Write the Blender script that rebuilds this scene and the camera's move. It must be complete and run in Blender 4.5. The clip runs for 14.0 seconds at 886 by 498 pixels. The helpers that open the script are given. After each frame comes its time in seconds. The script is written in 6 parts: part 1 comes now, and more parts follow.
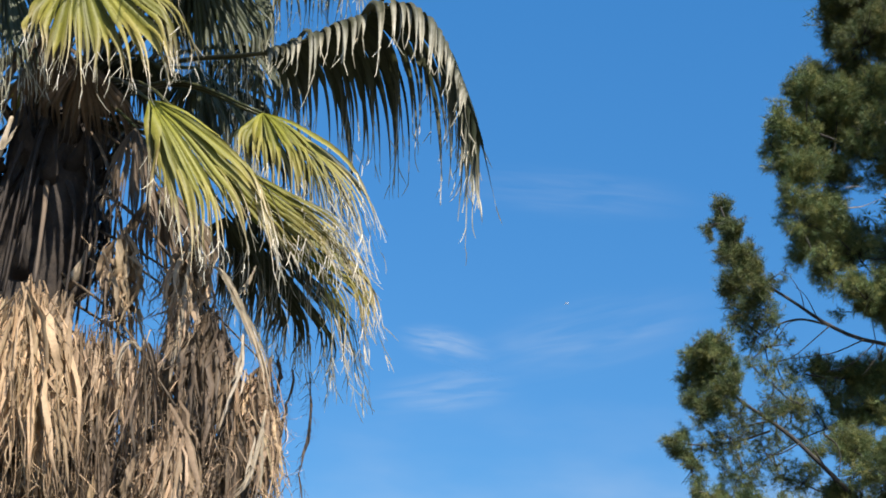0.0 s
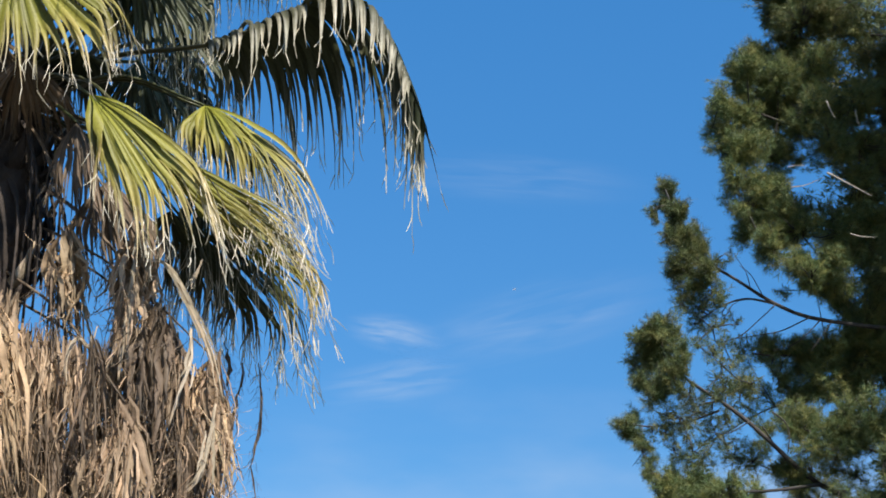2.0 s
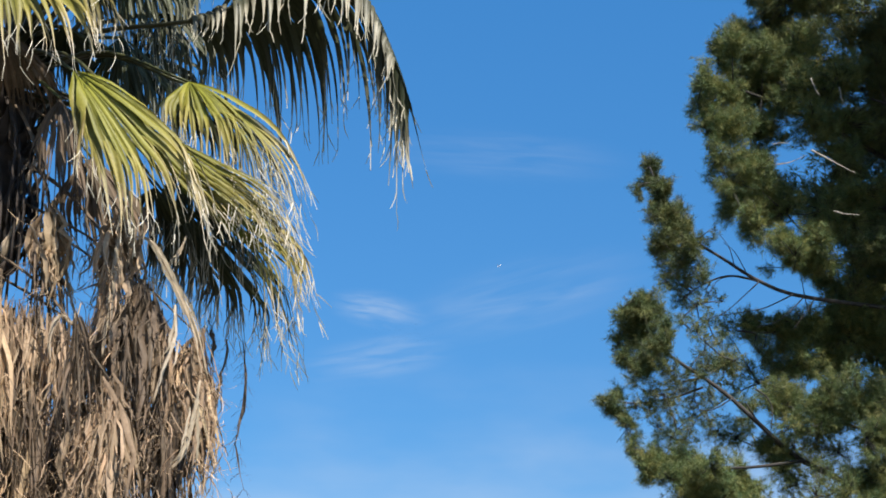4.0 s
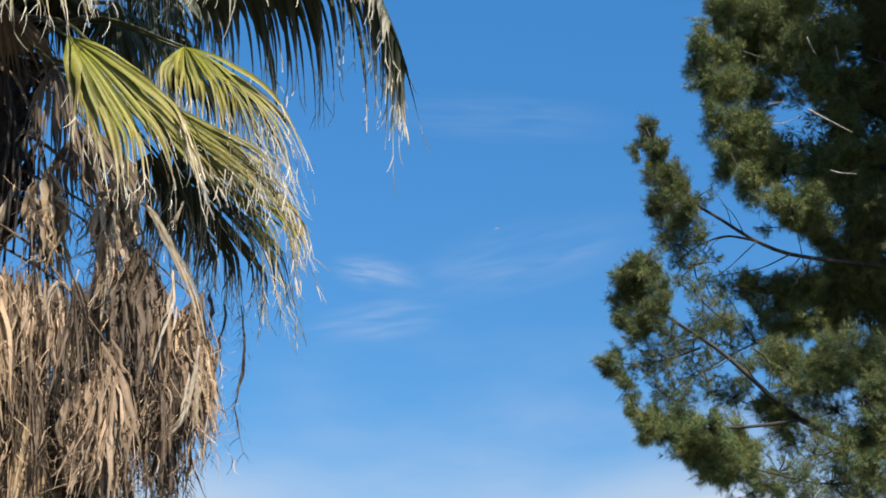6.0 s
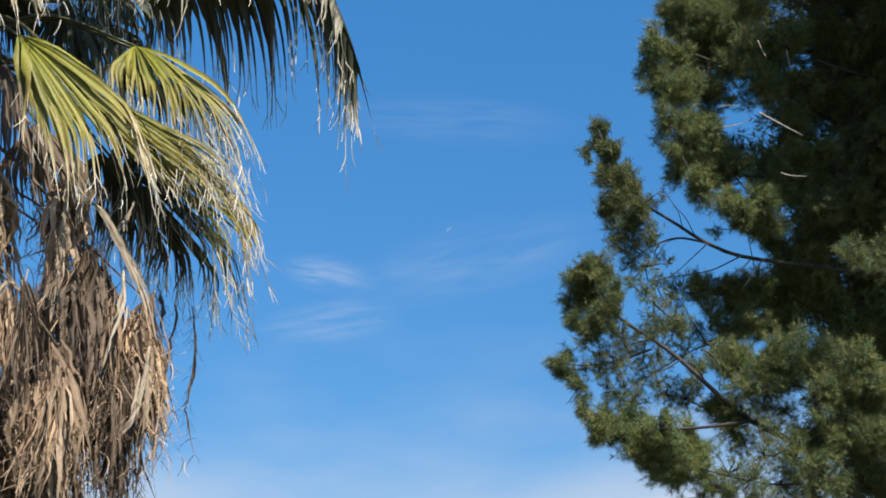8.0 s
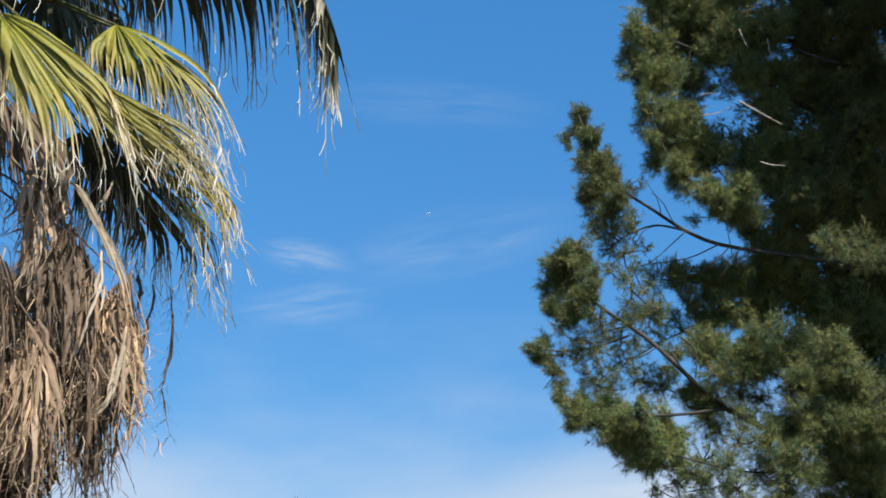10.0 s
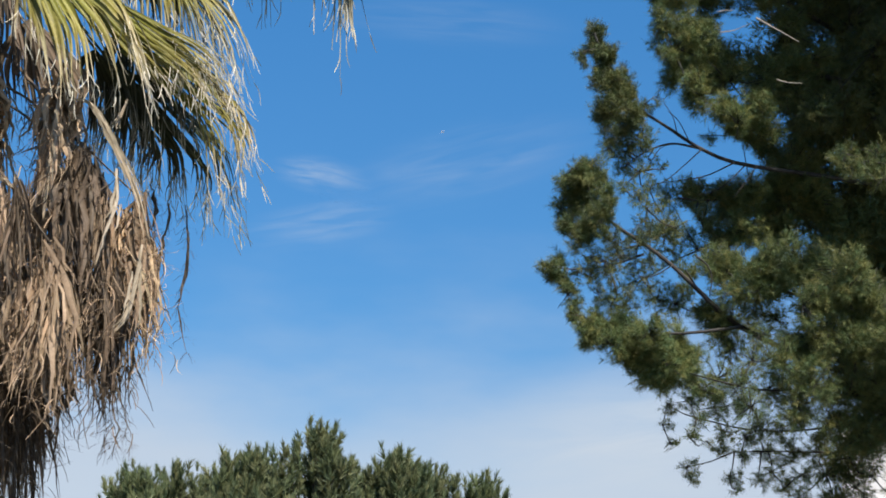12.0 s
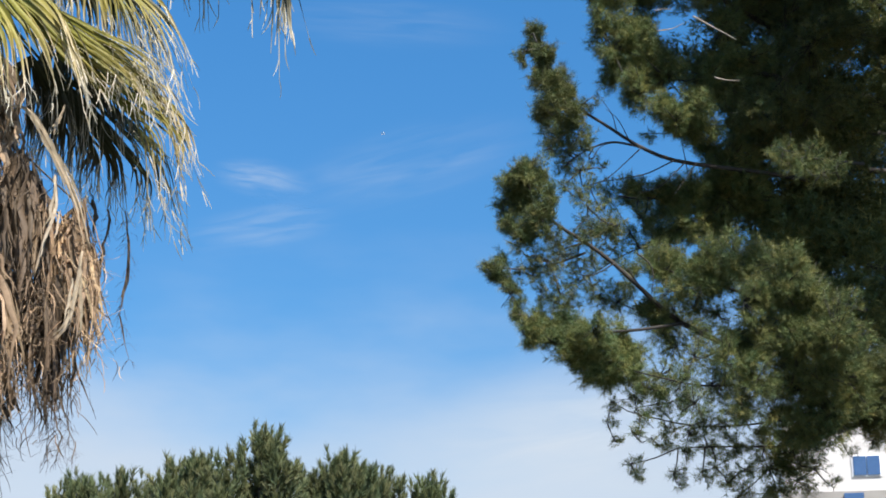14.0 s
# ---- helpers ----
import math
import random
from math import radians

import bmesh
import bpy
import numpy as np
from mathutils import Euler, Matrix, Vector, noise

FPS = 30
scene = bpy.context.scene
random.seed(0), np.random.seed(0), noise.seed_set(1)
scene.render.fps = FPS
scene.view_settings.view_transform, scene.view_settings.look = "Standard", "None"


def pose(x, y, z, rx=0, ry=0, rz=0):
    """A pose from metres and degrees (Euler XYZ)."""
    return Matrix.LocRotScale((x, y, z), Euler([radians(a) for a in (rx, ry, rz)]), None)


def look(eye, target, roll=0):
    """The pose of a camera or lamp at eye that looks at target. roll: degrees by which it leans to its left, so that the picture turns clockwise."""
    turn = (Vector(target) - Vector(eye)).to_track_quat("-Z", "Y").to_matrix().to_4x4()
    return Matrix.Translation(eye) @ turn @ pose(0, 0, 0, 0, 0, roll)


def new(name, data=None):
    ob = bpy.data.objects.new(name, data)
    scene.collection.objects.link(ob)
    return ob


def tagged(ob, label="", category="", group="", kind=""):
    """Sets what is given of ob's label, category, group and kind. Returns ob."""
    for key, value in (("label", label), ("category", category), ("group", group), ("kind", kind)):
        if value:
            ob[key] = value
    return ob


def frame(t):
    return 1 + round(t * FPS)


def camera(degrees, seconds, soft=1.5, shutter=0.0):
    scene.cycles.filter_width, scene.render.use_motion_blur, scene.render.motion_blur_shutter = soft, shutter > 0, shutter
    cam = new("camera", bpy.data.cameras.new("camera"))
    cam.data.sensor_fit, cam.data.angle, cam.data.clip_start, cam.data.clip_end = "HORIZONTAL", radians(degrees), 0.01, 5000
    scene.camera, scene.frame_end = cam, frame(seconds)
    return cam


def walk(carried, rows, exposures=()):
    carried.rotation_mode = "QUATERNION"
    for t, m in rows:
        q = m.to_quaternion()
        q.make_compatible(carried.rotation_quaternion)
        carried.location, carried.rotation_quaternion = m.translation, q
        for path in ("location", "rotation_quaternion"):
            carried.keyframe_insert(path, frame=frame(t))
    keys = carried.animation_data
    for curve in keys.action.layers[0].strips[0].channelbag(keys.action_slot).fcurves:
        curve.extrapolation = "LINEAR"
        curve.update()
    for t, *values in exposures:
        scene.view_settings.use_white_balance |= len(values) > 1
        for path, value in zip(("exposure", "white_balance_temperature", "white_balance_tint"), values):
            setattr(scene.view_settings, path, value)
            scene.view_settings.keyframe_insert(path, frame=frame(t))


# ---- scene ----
cam = camera(30.0, 14.0, soft=1.8)
PATH = [
    (0.0, (0, 0, 1.60), (-0.0052, 9.2096, 5.4965), 4.423),
    (0.5, (0, 0, 1.60), (0.1271, 9.1786, 5.5670), 3.773),
    (1.0, (0, 0, 1.60), (0.2619, 9.2022, 5.5053), 2.778),
    (1.5, (0, 0, 1.60), (0.3239, 9.1897, 5.5300), 2.307),
    (2.0, (0, 0, 1.60), (0.3192, 9.2247, 5.4475), 2.221),
    (2.5, (0, 0, 1.60), (0.3356, 9.2451, 5.3968), 2.177),
    (2.7, (0, 0, 1.60), (0.2958, 9.2532, 5.3803), 1.960),
    (4.8, (0, 0, 1.60), (0.5269, 9.2768, 5.2964), 1.799),
    (5.0, (0, 0, 1.60), (0.4940, 9.2828, 5.2859), 1.355),
    (5.5, (0, 0, 1.60), (0.5124, 9.3046, 5.2281), 1.200),
    (6.0, (0, 0, 1.60), (0.4474, 9.3519, 5.1131), 1.461),
    (6.5, (0, 0, 1.60), (0.5424, 9.3254, 5.1697), 1.465),
    (7.0, (0, 0, 1.60), (0.6321, 9.3263, 5.1526), 1.651),
    (7.5, (0, 0, 1.60), (0.7495, 9.2907, 5.2223), 1.107),
    (7.7, (0, 0, 1.60), (0.7327, 9.3185, 5.1538), 0.990),
    (9.8, (0, 0, 1.60), (0.8318, 9.3430, 5.0666), 1.554),
    (10.0, (0, 0, 1.60), (0.8678, 9.3503, 5.0380), 1.513),
    (10.5, (0, 0, 1.60), (0.8947, 9.3418, 5.0541), 1.038),
    (11.0, (0, 0, 1.60), (0.9633, 9.3715, 4.9537), 1.258),
    (11.5, (0, 0, 1.60), (0.9478, 9.4439, 4.7488), 1.327),
    (12.0, (0, 0, 1.60), (0.8060, 9.5153, 4.5681), 1.680),
    (12.5, (0, 0, 1.60), (0.8583, 9.4767, 4.6751), 1.874),
    (13.0, (0, 0, 1.60), (0.9885, 9.4455, 4.7314), 1.219),
    (13.5, (0, 0, 1.60), (1.1112, 9.4512, 4.6725), 0.689),
    (14.0, (0, 0, 1.60), (1.1521, 9.4756, 4.5809), 0.156),
]
walk(cam, [(t, look(eye, target, roll)) for t, eye, target, roll in PATH],
     [(0, 0.80), (5.0, 0.80), (6.0, 0.74), (7.5, 0.72), (9.8, 0.78), (11.0, 0.80), (11.5, 0.74), (12.0, 0.63), (13.0, 0.63), (13.5, 0.77), (14.0, 0.79)])

# ---- light ----
SUN_TO = Vector((0.23, -0.68, 0.86)).normalized()
world = bpy.data.worlds.new("sky")
scene.world = world
world.use_nodes = True
wn, wl = world.node_tree.nodes, world.node_tree.links
wn.clear()
sky = wn.new("ShaderNodeTexSky")
sky.sky_type = 'NISHITA'
sky.sun_disc = False
sky.sun_elevation = math.asin(SUN_TO.z)
sky.sun_rotation = math.atan2(SUN_TO.x, SUN_TO.y)
sky.air_density, sky.dust_density, sky.ozone_density = 1.0, 0.2, 4.0
sky_bg = wn.new("ShaderNodeBackground")
sky_bg.inputs["Strength"].default_value = 0.102
sky_out = wn.new("ShaderNodeOutputWorld")
deep = wn.new("ShaderNodeHueSaturation")
deep.inputs["Saturation"].default_value = 1.28
deep.inputs["Hue"].default_value = 0.497
wl.new(sky.outputs[0], deep.inputs["Color"])
# a pale cloud bank all round the horizon, broken by streaks, thinning upwards
way = wn.new("ShaderNodeTexCoord")
split = wn.new("ShaderNodeSeparateXYZ")
wl.new(way.outputs["Generated"], split.inputs[0])
# sky colour graded by height, all round: lower part dimmed, upper part brightened
height_grade = wn.new("ShaderNodeMapRange")
height_grade.inputs["From Min"].default_value, height_grade.inputs["From Max"].default_value = 0.18, 0.55
height_grade.inputs["To Min"].default_value, height_grade.inputs["To Max"].default_value = 0.78, 1.17
wl.new(split.outputs[2], height_grade.inputs[0])
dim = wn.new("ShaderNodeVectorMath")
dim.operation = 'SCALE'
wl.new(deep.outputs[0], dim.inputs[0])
wl.new(height_grade.outputs[0], dim.inputs["Scale"])
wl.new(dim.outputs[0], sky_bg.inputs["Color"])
stretch = wn.new("ShaderNodeMapping")
stretch.inputs["Scale"].default_value = (2.6, 2.6, 7.0)
wl.new(way.outputs["Generated"], stretch.inputs[0])
puff = wn.new("ShaderNodeTexNoise")
puff.inputs["Scale"].default_value, puff.inputs["Detail"].default_value = 1.6, 5.0
wl.new(stretch.outputs[0], puff.inputs["Vector"])
lift = wn.new("ShaderNodeMath")
lift.operation = 'MULTIPLY_ADD'
lift.inputs[1].default_value, lift.inputs[2].default_value = 0.20, -0.10
wl.new(puff.outputs[0], lift.inputs[0])
height = wn.new("ShaderNodeMath")
height.operation = 'ADD'
wl.new(split.outputs[2], height.inputs[0])
wl.new(lift.outputs[0], height.inputs[1])
bank = wn.new("ShaderNodeMapRange")
bank.interpolation_type = 'SMOOTHSTEP'
bank.inputs["From Min"].default_value, bank.inputs["From Max"].default_value = 0.13, 0.285
bank.inputs["To Min"].default_value, bank.inputs["To Max"].default_value = 0.84, 0.0
wl.new(height.outputs[0], bank.inputs[0])
cloud_bg = wn.new("ShaderNodeBackground")
cloud_bg.inputs["Color"].default_value = (0.72, 0.79, 0.89, 1)
cloud_bg.inputs["Strength"].default_value = 0.545
blend = wn.new("ShaderNodeMixShader")
wl.new(bank.outputs[0], blend.inputs[0])
wl.new(sky_bg.outputs[0], blend.inputs[1])
wl.new(cloud_bg.outputs[0], blend.inputs[2])
wl.new(blend.outputs[0], sky_out.inputs[0])

sun = bpy.data.lights.new("sun", 'SUN')
sun.energy, sun.angle, sun.color = 5.0, radians(0.53), (1.0, 0.94, 0.84)
new("sun", sun).matrix_world = look(SUN_TO * 50, (0, 0, 0))


# ---- materials ----
def material(name, rough=0.6, metal=0.0):
    m = bpy.data.materials.new(name)
    m.use_nodes = True
    b = m.node_tree.nodes["Principled BSDF"]
    b.inputs["Roughness"].default_value, b.inputs["Metallic"].default_value = rough, metal
    return m, m.node_tree.nodes, m.node_tree.links, b


def ramp(nodes, stops):
    r = nodes.new("ShaderNodeValToRGB")
    e = r.color_ramp.elements
    while len(e) < len(stops):
        e.new(0.5)
    for el, (p, c) in zip(e, stops):
        el.position, el.color = p, (*c, 1)
    return r


def noise_tex(nodes, links, scale, detail=4, kind="Object"):
    tc = nodes.new("ShaderNodeTexCoord")
    nt = nodes.new("ShaderNodeTexNoise")
    nt.inputs["Scale"].default_value, nt.inputs["Detail"].default_value = scale, detail
    links.new(tc.outputs[kind], nt.inputs["Vector"])
    return nt


def mixed(nodes, links, a, b, fac, how='MIX'):
    m = nodes.new("ShaderNodeMix")
    m.data_type, m.blend_type = 'RGBA', how
    for sock, val in ((m.inputs[0], fac), (m.inputs[6], a), (m.inputs[7], b)):
        if hasattr(val, "is_linked"):
            links.new(val, sock)
        elif isinstance(val, tuple):
            sock.default_value = (*val, 1)
        else:
            sock.default_value = val
    return m.outputs[2]


def bumped(nodes, links, b, height_out, strength, distance=0.01):
    bu = nodes.new("ShaderNodeBump")
    bu.inputs["Strength"].default_value, bu.inputs["Distance"].default_value = strength, distance
    links.new(height_out, bu.inputs["Height"])
    links.new(bu.outputs[0], b.inputs["Normal"])


def leaf_material(name, stops, rough, glow_through, spread, gloss=0.4, each_by=0.5):
    """A blade whose colour runs from its foot (u = 0) to its dry tip (u = 1), some strips paler than others."""
    m, nodes, links, b = material(name, rough)
    b.inputs["Specular IOR Level"].default_value = gloss
    uv = nodes.new("ShaderNodeUVMap")
    sep = nodes.new("ShaderNodeSeparateXYZ")
    links.new(uv.outputs[0], sep.inputs[0])
    nt = noise_tex(nodes, links, 6.0)
    jit = nodes.new("ShaderNodeMath")
    jit.operation = 'MULTIPLY_ADD'
    jit.inputs[1].default_value = spread
    links.new(nt.outputs[0], jit.inputs[0])
    links.new(sep.outputs[0], jit.inputs[2])
    off = nodes.new("ShaderNodeMath")
    off.operation = 'SUBTRACT'
    off.inputs[1].default_value = spread * 0.5
    links.new(jit.outputs[0], off.inputs[0])
    r = ramp(nodes, stops)
    links.new(off.outputs[0], r.inputs[0])
    geo = nodes.new("ShaderNodeNewGeometry")
    vary = ramp(nodes, [(0.0, (0.66, 0.68, 0.62)), (0.5, (0.95, 0.95, 0.9)), (1.0, (1.25, 1.2, 1.12))])
    links.new(geo.outputs["Random Per Island"], vary.inputs[0])
    col = mixed(nodes, links, r.outputs[0], vary.outputs[0], 1.0, 'MULTIPLY')
    fine = noise_tex(nodes, links, 60.0)
    fr = ramp(nodes, [(0.3, (0.75, 0.72, 0.68)), (0.7, (1.08, 1.08, 1.05))])
    links.new(fine.outputs[0], fr.inputs[0])
    col = mixed(nodes, links, col, fr.outputs[0], 0.8, 'MULTIPLY')
    oi = nodes.new("ShaderNodeObjectInfo")
    each = ramp(nodes, [(0.0, (0.72, 0.68, 0.66)), (0.4, (0.95, 0.93, 0.93)), (0.75, (1.0, 1.0, 1.0)), (1.0, (1.12, 1.10, 1.04))])
    links.new(oi.outputs["Random"], each.inputs[0])
    col = mixed(nodes, links, col, each.outputs[0], each_by, 'MULTIPLY')
    links.new(col, b.inputs["Base Color"])
    tl = nodes.new("ShaderNodeBsdfTranslucent")
    links.new(col, tl.inputs[0])
    mx = nodes.new("ShaderNodeMixShader")
    mx.inputs[0].default_value = glow_through
    links.new(b.outputs[0], mx.inputs[1])
    links.new(tl.outputs[0], mx.inputs[2])
    links.new(mx.outputs[0], nodes["Material Output"].inputs[0])
    bumped(nodes, links, b, fine.outputs[0], 0.3, 0.004)
    return m


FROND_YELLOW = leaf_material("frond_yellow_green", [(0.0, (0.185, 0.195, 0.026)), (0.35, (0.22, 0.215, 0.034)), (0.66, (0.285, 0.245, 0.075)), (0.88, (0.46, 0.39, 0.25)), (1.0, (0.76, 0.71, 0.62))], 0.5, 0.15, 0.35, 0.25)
# olive darkened far below the yellow fronds, to carry the crown's shade
FROND_OLIVE_SHADED = leaf_material("frond_olive_shaded", [(0.0, (0.036, 0.046, 0.020)), (0.5, (0.048, 0.058, 0.028)), (0.78, (0.10, 0.10, 0.066)), (1.0, (0.60, 0.57, 0.48))], 0.5, 0.07, 0.3, 0.28)
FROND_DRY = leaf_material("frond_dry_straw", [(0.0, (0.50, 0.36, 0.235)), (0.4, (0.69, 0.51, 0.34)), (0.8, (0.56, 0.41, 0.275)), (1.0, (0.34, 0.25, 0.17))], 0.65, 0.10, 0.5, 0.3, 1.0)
# dead-leaf brown darkened to stand for shade in the skirt and under the crown
FROND_DRY_SHADED = leaf_material("frond_dry_shaded", [(0.0, (0.10, 0.072, 0.050)), (0.5, (0.175, 0.126, 0.090)), (1.0, (0.075, 0.056, 0.042))], 0.7, 0.08, 0.5)
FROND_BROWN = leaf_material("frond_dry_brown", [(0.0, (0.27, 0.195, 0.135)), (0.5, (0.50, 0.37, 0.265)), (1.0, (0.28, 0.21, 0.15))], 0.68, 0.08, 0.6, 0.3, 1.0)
STALK = leaf_material("stalk_pale", [(0.0, (0.40, 0.32, 0.235)), (0.6, (0.47, 0.39, 0.305)), (1.0, (0.36, 0.28, 0.20))], 0.45, 0.0, 0.3)
STALK_GREEN = leaf_material("stalk_green", [(0.0, (0.055, 0.05, 0.028)), (1.0, (0.07, 0.08, 0.03))], 0.4, 0.0, 0.3)
NEEDLE = leaf_material("pine_needles", [(0.0, (0.082, 0.142, 0.066)), (0.5, (0.142, 0.184, 0.073)), (1.0, (0.270, 0.256, 0.090))], 0.55, 0.16, 0.9, 0.28, 1.0)
NEEDLE_FAR = leaf_material("pine_needles_far", [(0.0, (0.085, 0.130, 0.070)), (0.5, (0.145, 0.180, 0.085)), (1.0, (0.22, 0.225, 0.115))], 0.6, 0.2, 0.9)


def bark_material(name, dark, light, scale, relief=0.8):
    m, nodes, links, b = material(name, 0.85)
    big = noise_tex(nodes, links, scale, 6)
    r = ramp(nodes, [(0.3, dark), (0.7, light)])
    links.new(big.outputs[0], r.inputs[0])
    fine = noise_tex(nodes, links, scale * 9, 3)
    fr = ramp(nodes, [(0.3, (1 - 0.5 * relief,) * 3), (0.7, (1 + 0.12 * relief,) * 3)])
    links.new(fine.outputs[0], fr.inputs[0])
    links.new(mixed(nodes, links, r.outputs[0], fr.outputs[0], 1.0, 'MULTIPLY'), b.inputs["Base Color"])
    bumped(nodes, links, b, big.outputs[0], relief, 0.02)
    return m


# bark toned down below its own colour, for the crown shade over it
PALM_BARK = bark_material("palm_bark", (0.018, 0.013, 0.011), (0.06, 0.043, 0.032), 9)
PINE_BARK = bark_material("pine_bark", (0.02, 0.018, 0.017), (0.065, 0.056, 0.050), 14)
EARTH = bark_material("dry_earth", (0.055, 0.05, 0.032), (0.11, 0.10, 0.065), 0.6)
WHITE_WALL = bark_material("white_render", (0.56, 0.54, 0.52), (0.68, 0.66, 0.64), 1.5, 0.08)
GREY_WALL = bark_material("grey_render", (0.27, 0.255, 0.235), (0.36, 0.34, 0.315), 1.5, 0.08)
BLUE_PAINT = bark_material("blue_paint", (0.03, 0.085, 0.21), (0.05, 0.125, 0.28), 3, 0.08)
WHITE_METAL = bark_material("white_painted_metal", (0.78, 0.78, 0.78), (0.84, 0.84, 0.84), 2, 0.08)


def cloud_material(name, seed, thick, veil=0.1):
    """Thin ice cloud: streaky, clear at its margins."""
    m = bpy.data.materials.new(name)
    m.use_nodes = True
    nodes, links = m.node_tree.nodes, m.node_tree.links
    nodes.remove(nodes["Principled BSDF"])
    uv = nodes.new("ShaderNodeUVMap")
    mp = nodes.new("ShaderNodeMapping")
    mp.inputs["Location"].default_value = (seed, seed * 0.7, 0)
    mp.inputs["Scale"].default_value = (1.4, 3.2, 1)
    links.new(uv.outputs[0], mp.inputs[0])
    nt = nodes.new("ShaderNodeTexNoise")
    nt.inputs["Scale"].default_value, nt.inputs["Detail"].default_value = 2.2, 6
    nt.inputs["Distortion"].default_value = 0.6
    links.new(mp.outputs[0], nt.inputs["Vector"])
    nr = ramp(nodes, [(0.36 - 0.3 * veil, (veil,) * 3), (0.75, (1, 1, 1))])
    links.new(nt.outputs[0], nr.inputs[0])
    ctr = nodes.new("ShaderNodeVectorMath")
    ctr.operation = 'DISTANCE'
    ctr.inputs[1].default_value = (0.5, 0.5, 0)
    links.new(uv.outputs[0], ctr.inputs[0])
    edge = nodes.new("ShaderNodeMapRange")
    edge.interpolation_type = 'SMOOTHERSTEP'
    edge.inputs["From Min"].default_value, edge.inputs["From Max"].default_value = 0.02, 0.5
    edge.inputs["To Min"].default_value, edge.inputs["To Max"].default_value = thick, 0.0
    links.new(ctr.outputs["Value"], edge.inputs[0])
    mul = nodes.new("ShaderNodeMath")
    mul.operation = 'MULTIPLY'
    links.new(edge.outputs[0], mul.inputs[0])
    links.new(nr.outputs[0], mul.inputs[1])
    tr, em, mx = nodes.new("ShaderNodeBsdfTransparent"), nodes.new("ShaderNodeEmission"), nodes.new("ShaderNodeMixShader")
    em.inputs[0].default_value, em.inputs[1].default_value = (0.70, 0.79, 0.90, 1), 0.55
    links.new(mul.outputs[0], mx.inputs[0])
    links.new(tr.outputs[0], mx.inputs[1])
    links.new(em.outputs[0], mx.inputs[2])
    links.new(mx.outputs[0], nodes["Material Output"].inputs[0])
    return m


# ---- mesh helpers ----
class Soup:
    """Vertices, faces and a u value per vertex, gathered before they become one mesh."""

    def __init__(self):
        self.v, self.f, self.u = [], [], []

    def strip(self, pts, sides, widths, us, fold=0.0, ups=None):
        """A ribbon along pts; sides: across, one per point; fold lifts its middle line."""
        base = len(self.v)
        for i, p in enumerate(pts):
            s = sides[i] * (widths[i] * 0.5)
            up = ups[i] if ups else Vector((0, 0, 1))
            self.v += [p - s, p + up * (fold * widths[i]), p + s]
            self.u += [us[i]] * 3
        for i in range(len(pts) - 1):
            a = base + 3 * i
            self.f += [(a, a + 1, a + 4, a + 3), (a + 1, a + 2, a + 5, a + 4)]

    def tube(self, pts, radii, ring=6, flat=1.0, u0=0.0, u1=1.0):
        base, n = len(self.v), len(pts)
        for i, p in enumerate(pts):
            d = (pts[min(i + 1, n - 1)] - pts[max(i - 1, 0)]).normalized()
            ref = Vector((0, 0, 1)) if abs(d.z) < 0.9 else Vector((1, 0, 0))
            a = d.cross(ref).normalized()
            b = a.cross(d)
            for k in range(ring):
                w = math.tau * k / ring
                self.v.append(p + (a * math.cos(w) + b * (math.sin(w) * flat)) * radii[i])
                self.u.append(u0 + (u1 - u0) * i / max(n - 1, 1))
        for i in range(n - 1):
            for k in range(ring):
                q = base + i * ring
                self.f.append((q + k, q + (k + 1) % ring, q + ring + (k + 1) % ring, q + ring + k))
        self.f.append(tuple(base + k for k in range(ring))[::-1])
        self.f.append(tuple(base + (n - 1) * ring + k for k in range(ring)))

    def box(self, lo, hi):
        base = len(self.v)
        for x in (lo[0], hi[0]):
            for y in (lo[1], hi[1]):
                for z in (lo[2], hi[2]):
                    self.v.append(Vector((x, y, z)))
                    self.u.append(0.5)
        for q in ((0, 1, 3, 2), (4, 6, 7, 5), (0, 4, 5, 1), (2, 3, 7, 6), (0, 2, 6, 4), (1, 5, 7, 3)):
            self.f.append(tuple(base + k for k in q))

    def mesh(self, name, mat, smooth=True):
        me = bpy.data.meshes.new(name)
        me.from_pydata([tuple(p) for p in self.v], [], self.f)
        uvl = me.uv_layers.new(name="UVMap")
        idx = np.empty(len(me.loops), dtype=np.int32)
        me.loops.foreach_get("vertex_index", idx)
        uv = np.zeros((len(idx), 2), dtype=np.float32)
        uv[:, 0] = np.asarray(self.u, dtype=np.float32)[idx]
        uvl.data.foreach_set("uv", uv.ravel())
        if smooth:
            me.polygons.foreach_set("use_smooth", np.ones(len(me.polygons), dtype=bool))
        me.materials.append(mat)
        me.update()
        return me


def part(name, me, parent, label=""):
    ob = new(name, me)
    ob.parent = parent
    return tagged(ob, label) if label else ob


def empty(name, place=(0, 0, 0)):
    ob = new(name)
    ob.location = place
    return ob


def bent(points, n):
    """n + 1 points on a smooth curve through the given ones."""
    pts = [Vector(p) for p in points]
    if len(pts) == 2:
        return [pts[0].lerp(pts[1], i / n) for i in range(n + 1)]
    ext = [pts[0] * 2 - pts[1]] + pts + [pts[-1] * 2 - pts[-2]]
    out = []
    for i in range(n + 1):
        s = i / n * (len(pts) - 1)
        k = min(int(s), len(pts) - 2)
        x = s - k
        a, b, c, d = ext[k:k + 4]
        out.append(0.5 * (2 * b + (c - a) * x + (2 * a - 5 * b + 4 * c - d) * x * x + (3 * b - a - 3 * c + d) * x ** 3))
    return out


UP = Vector((0, 0, 1))


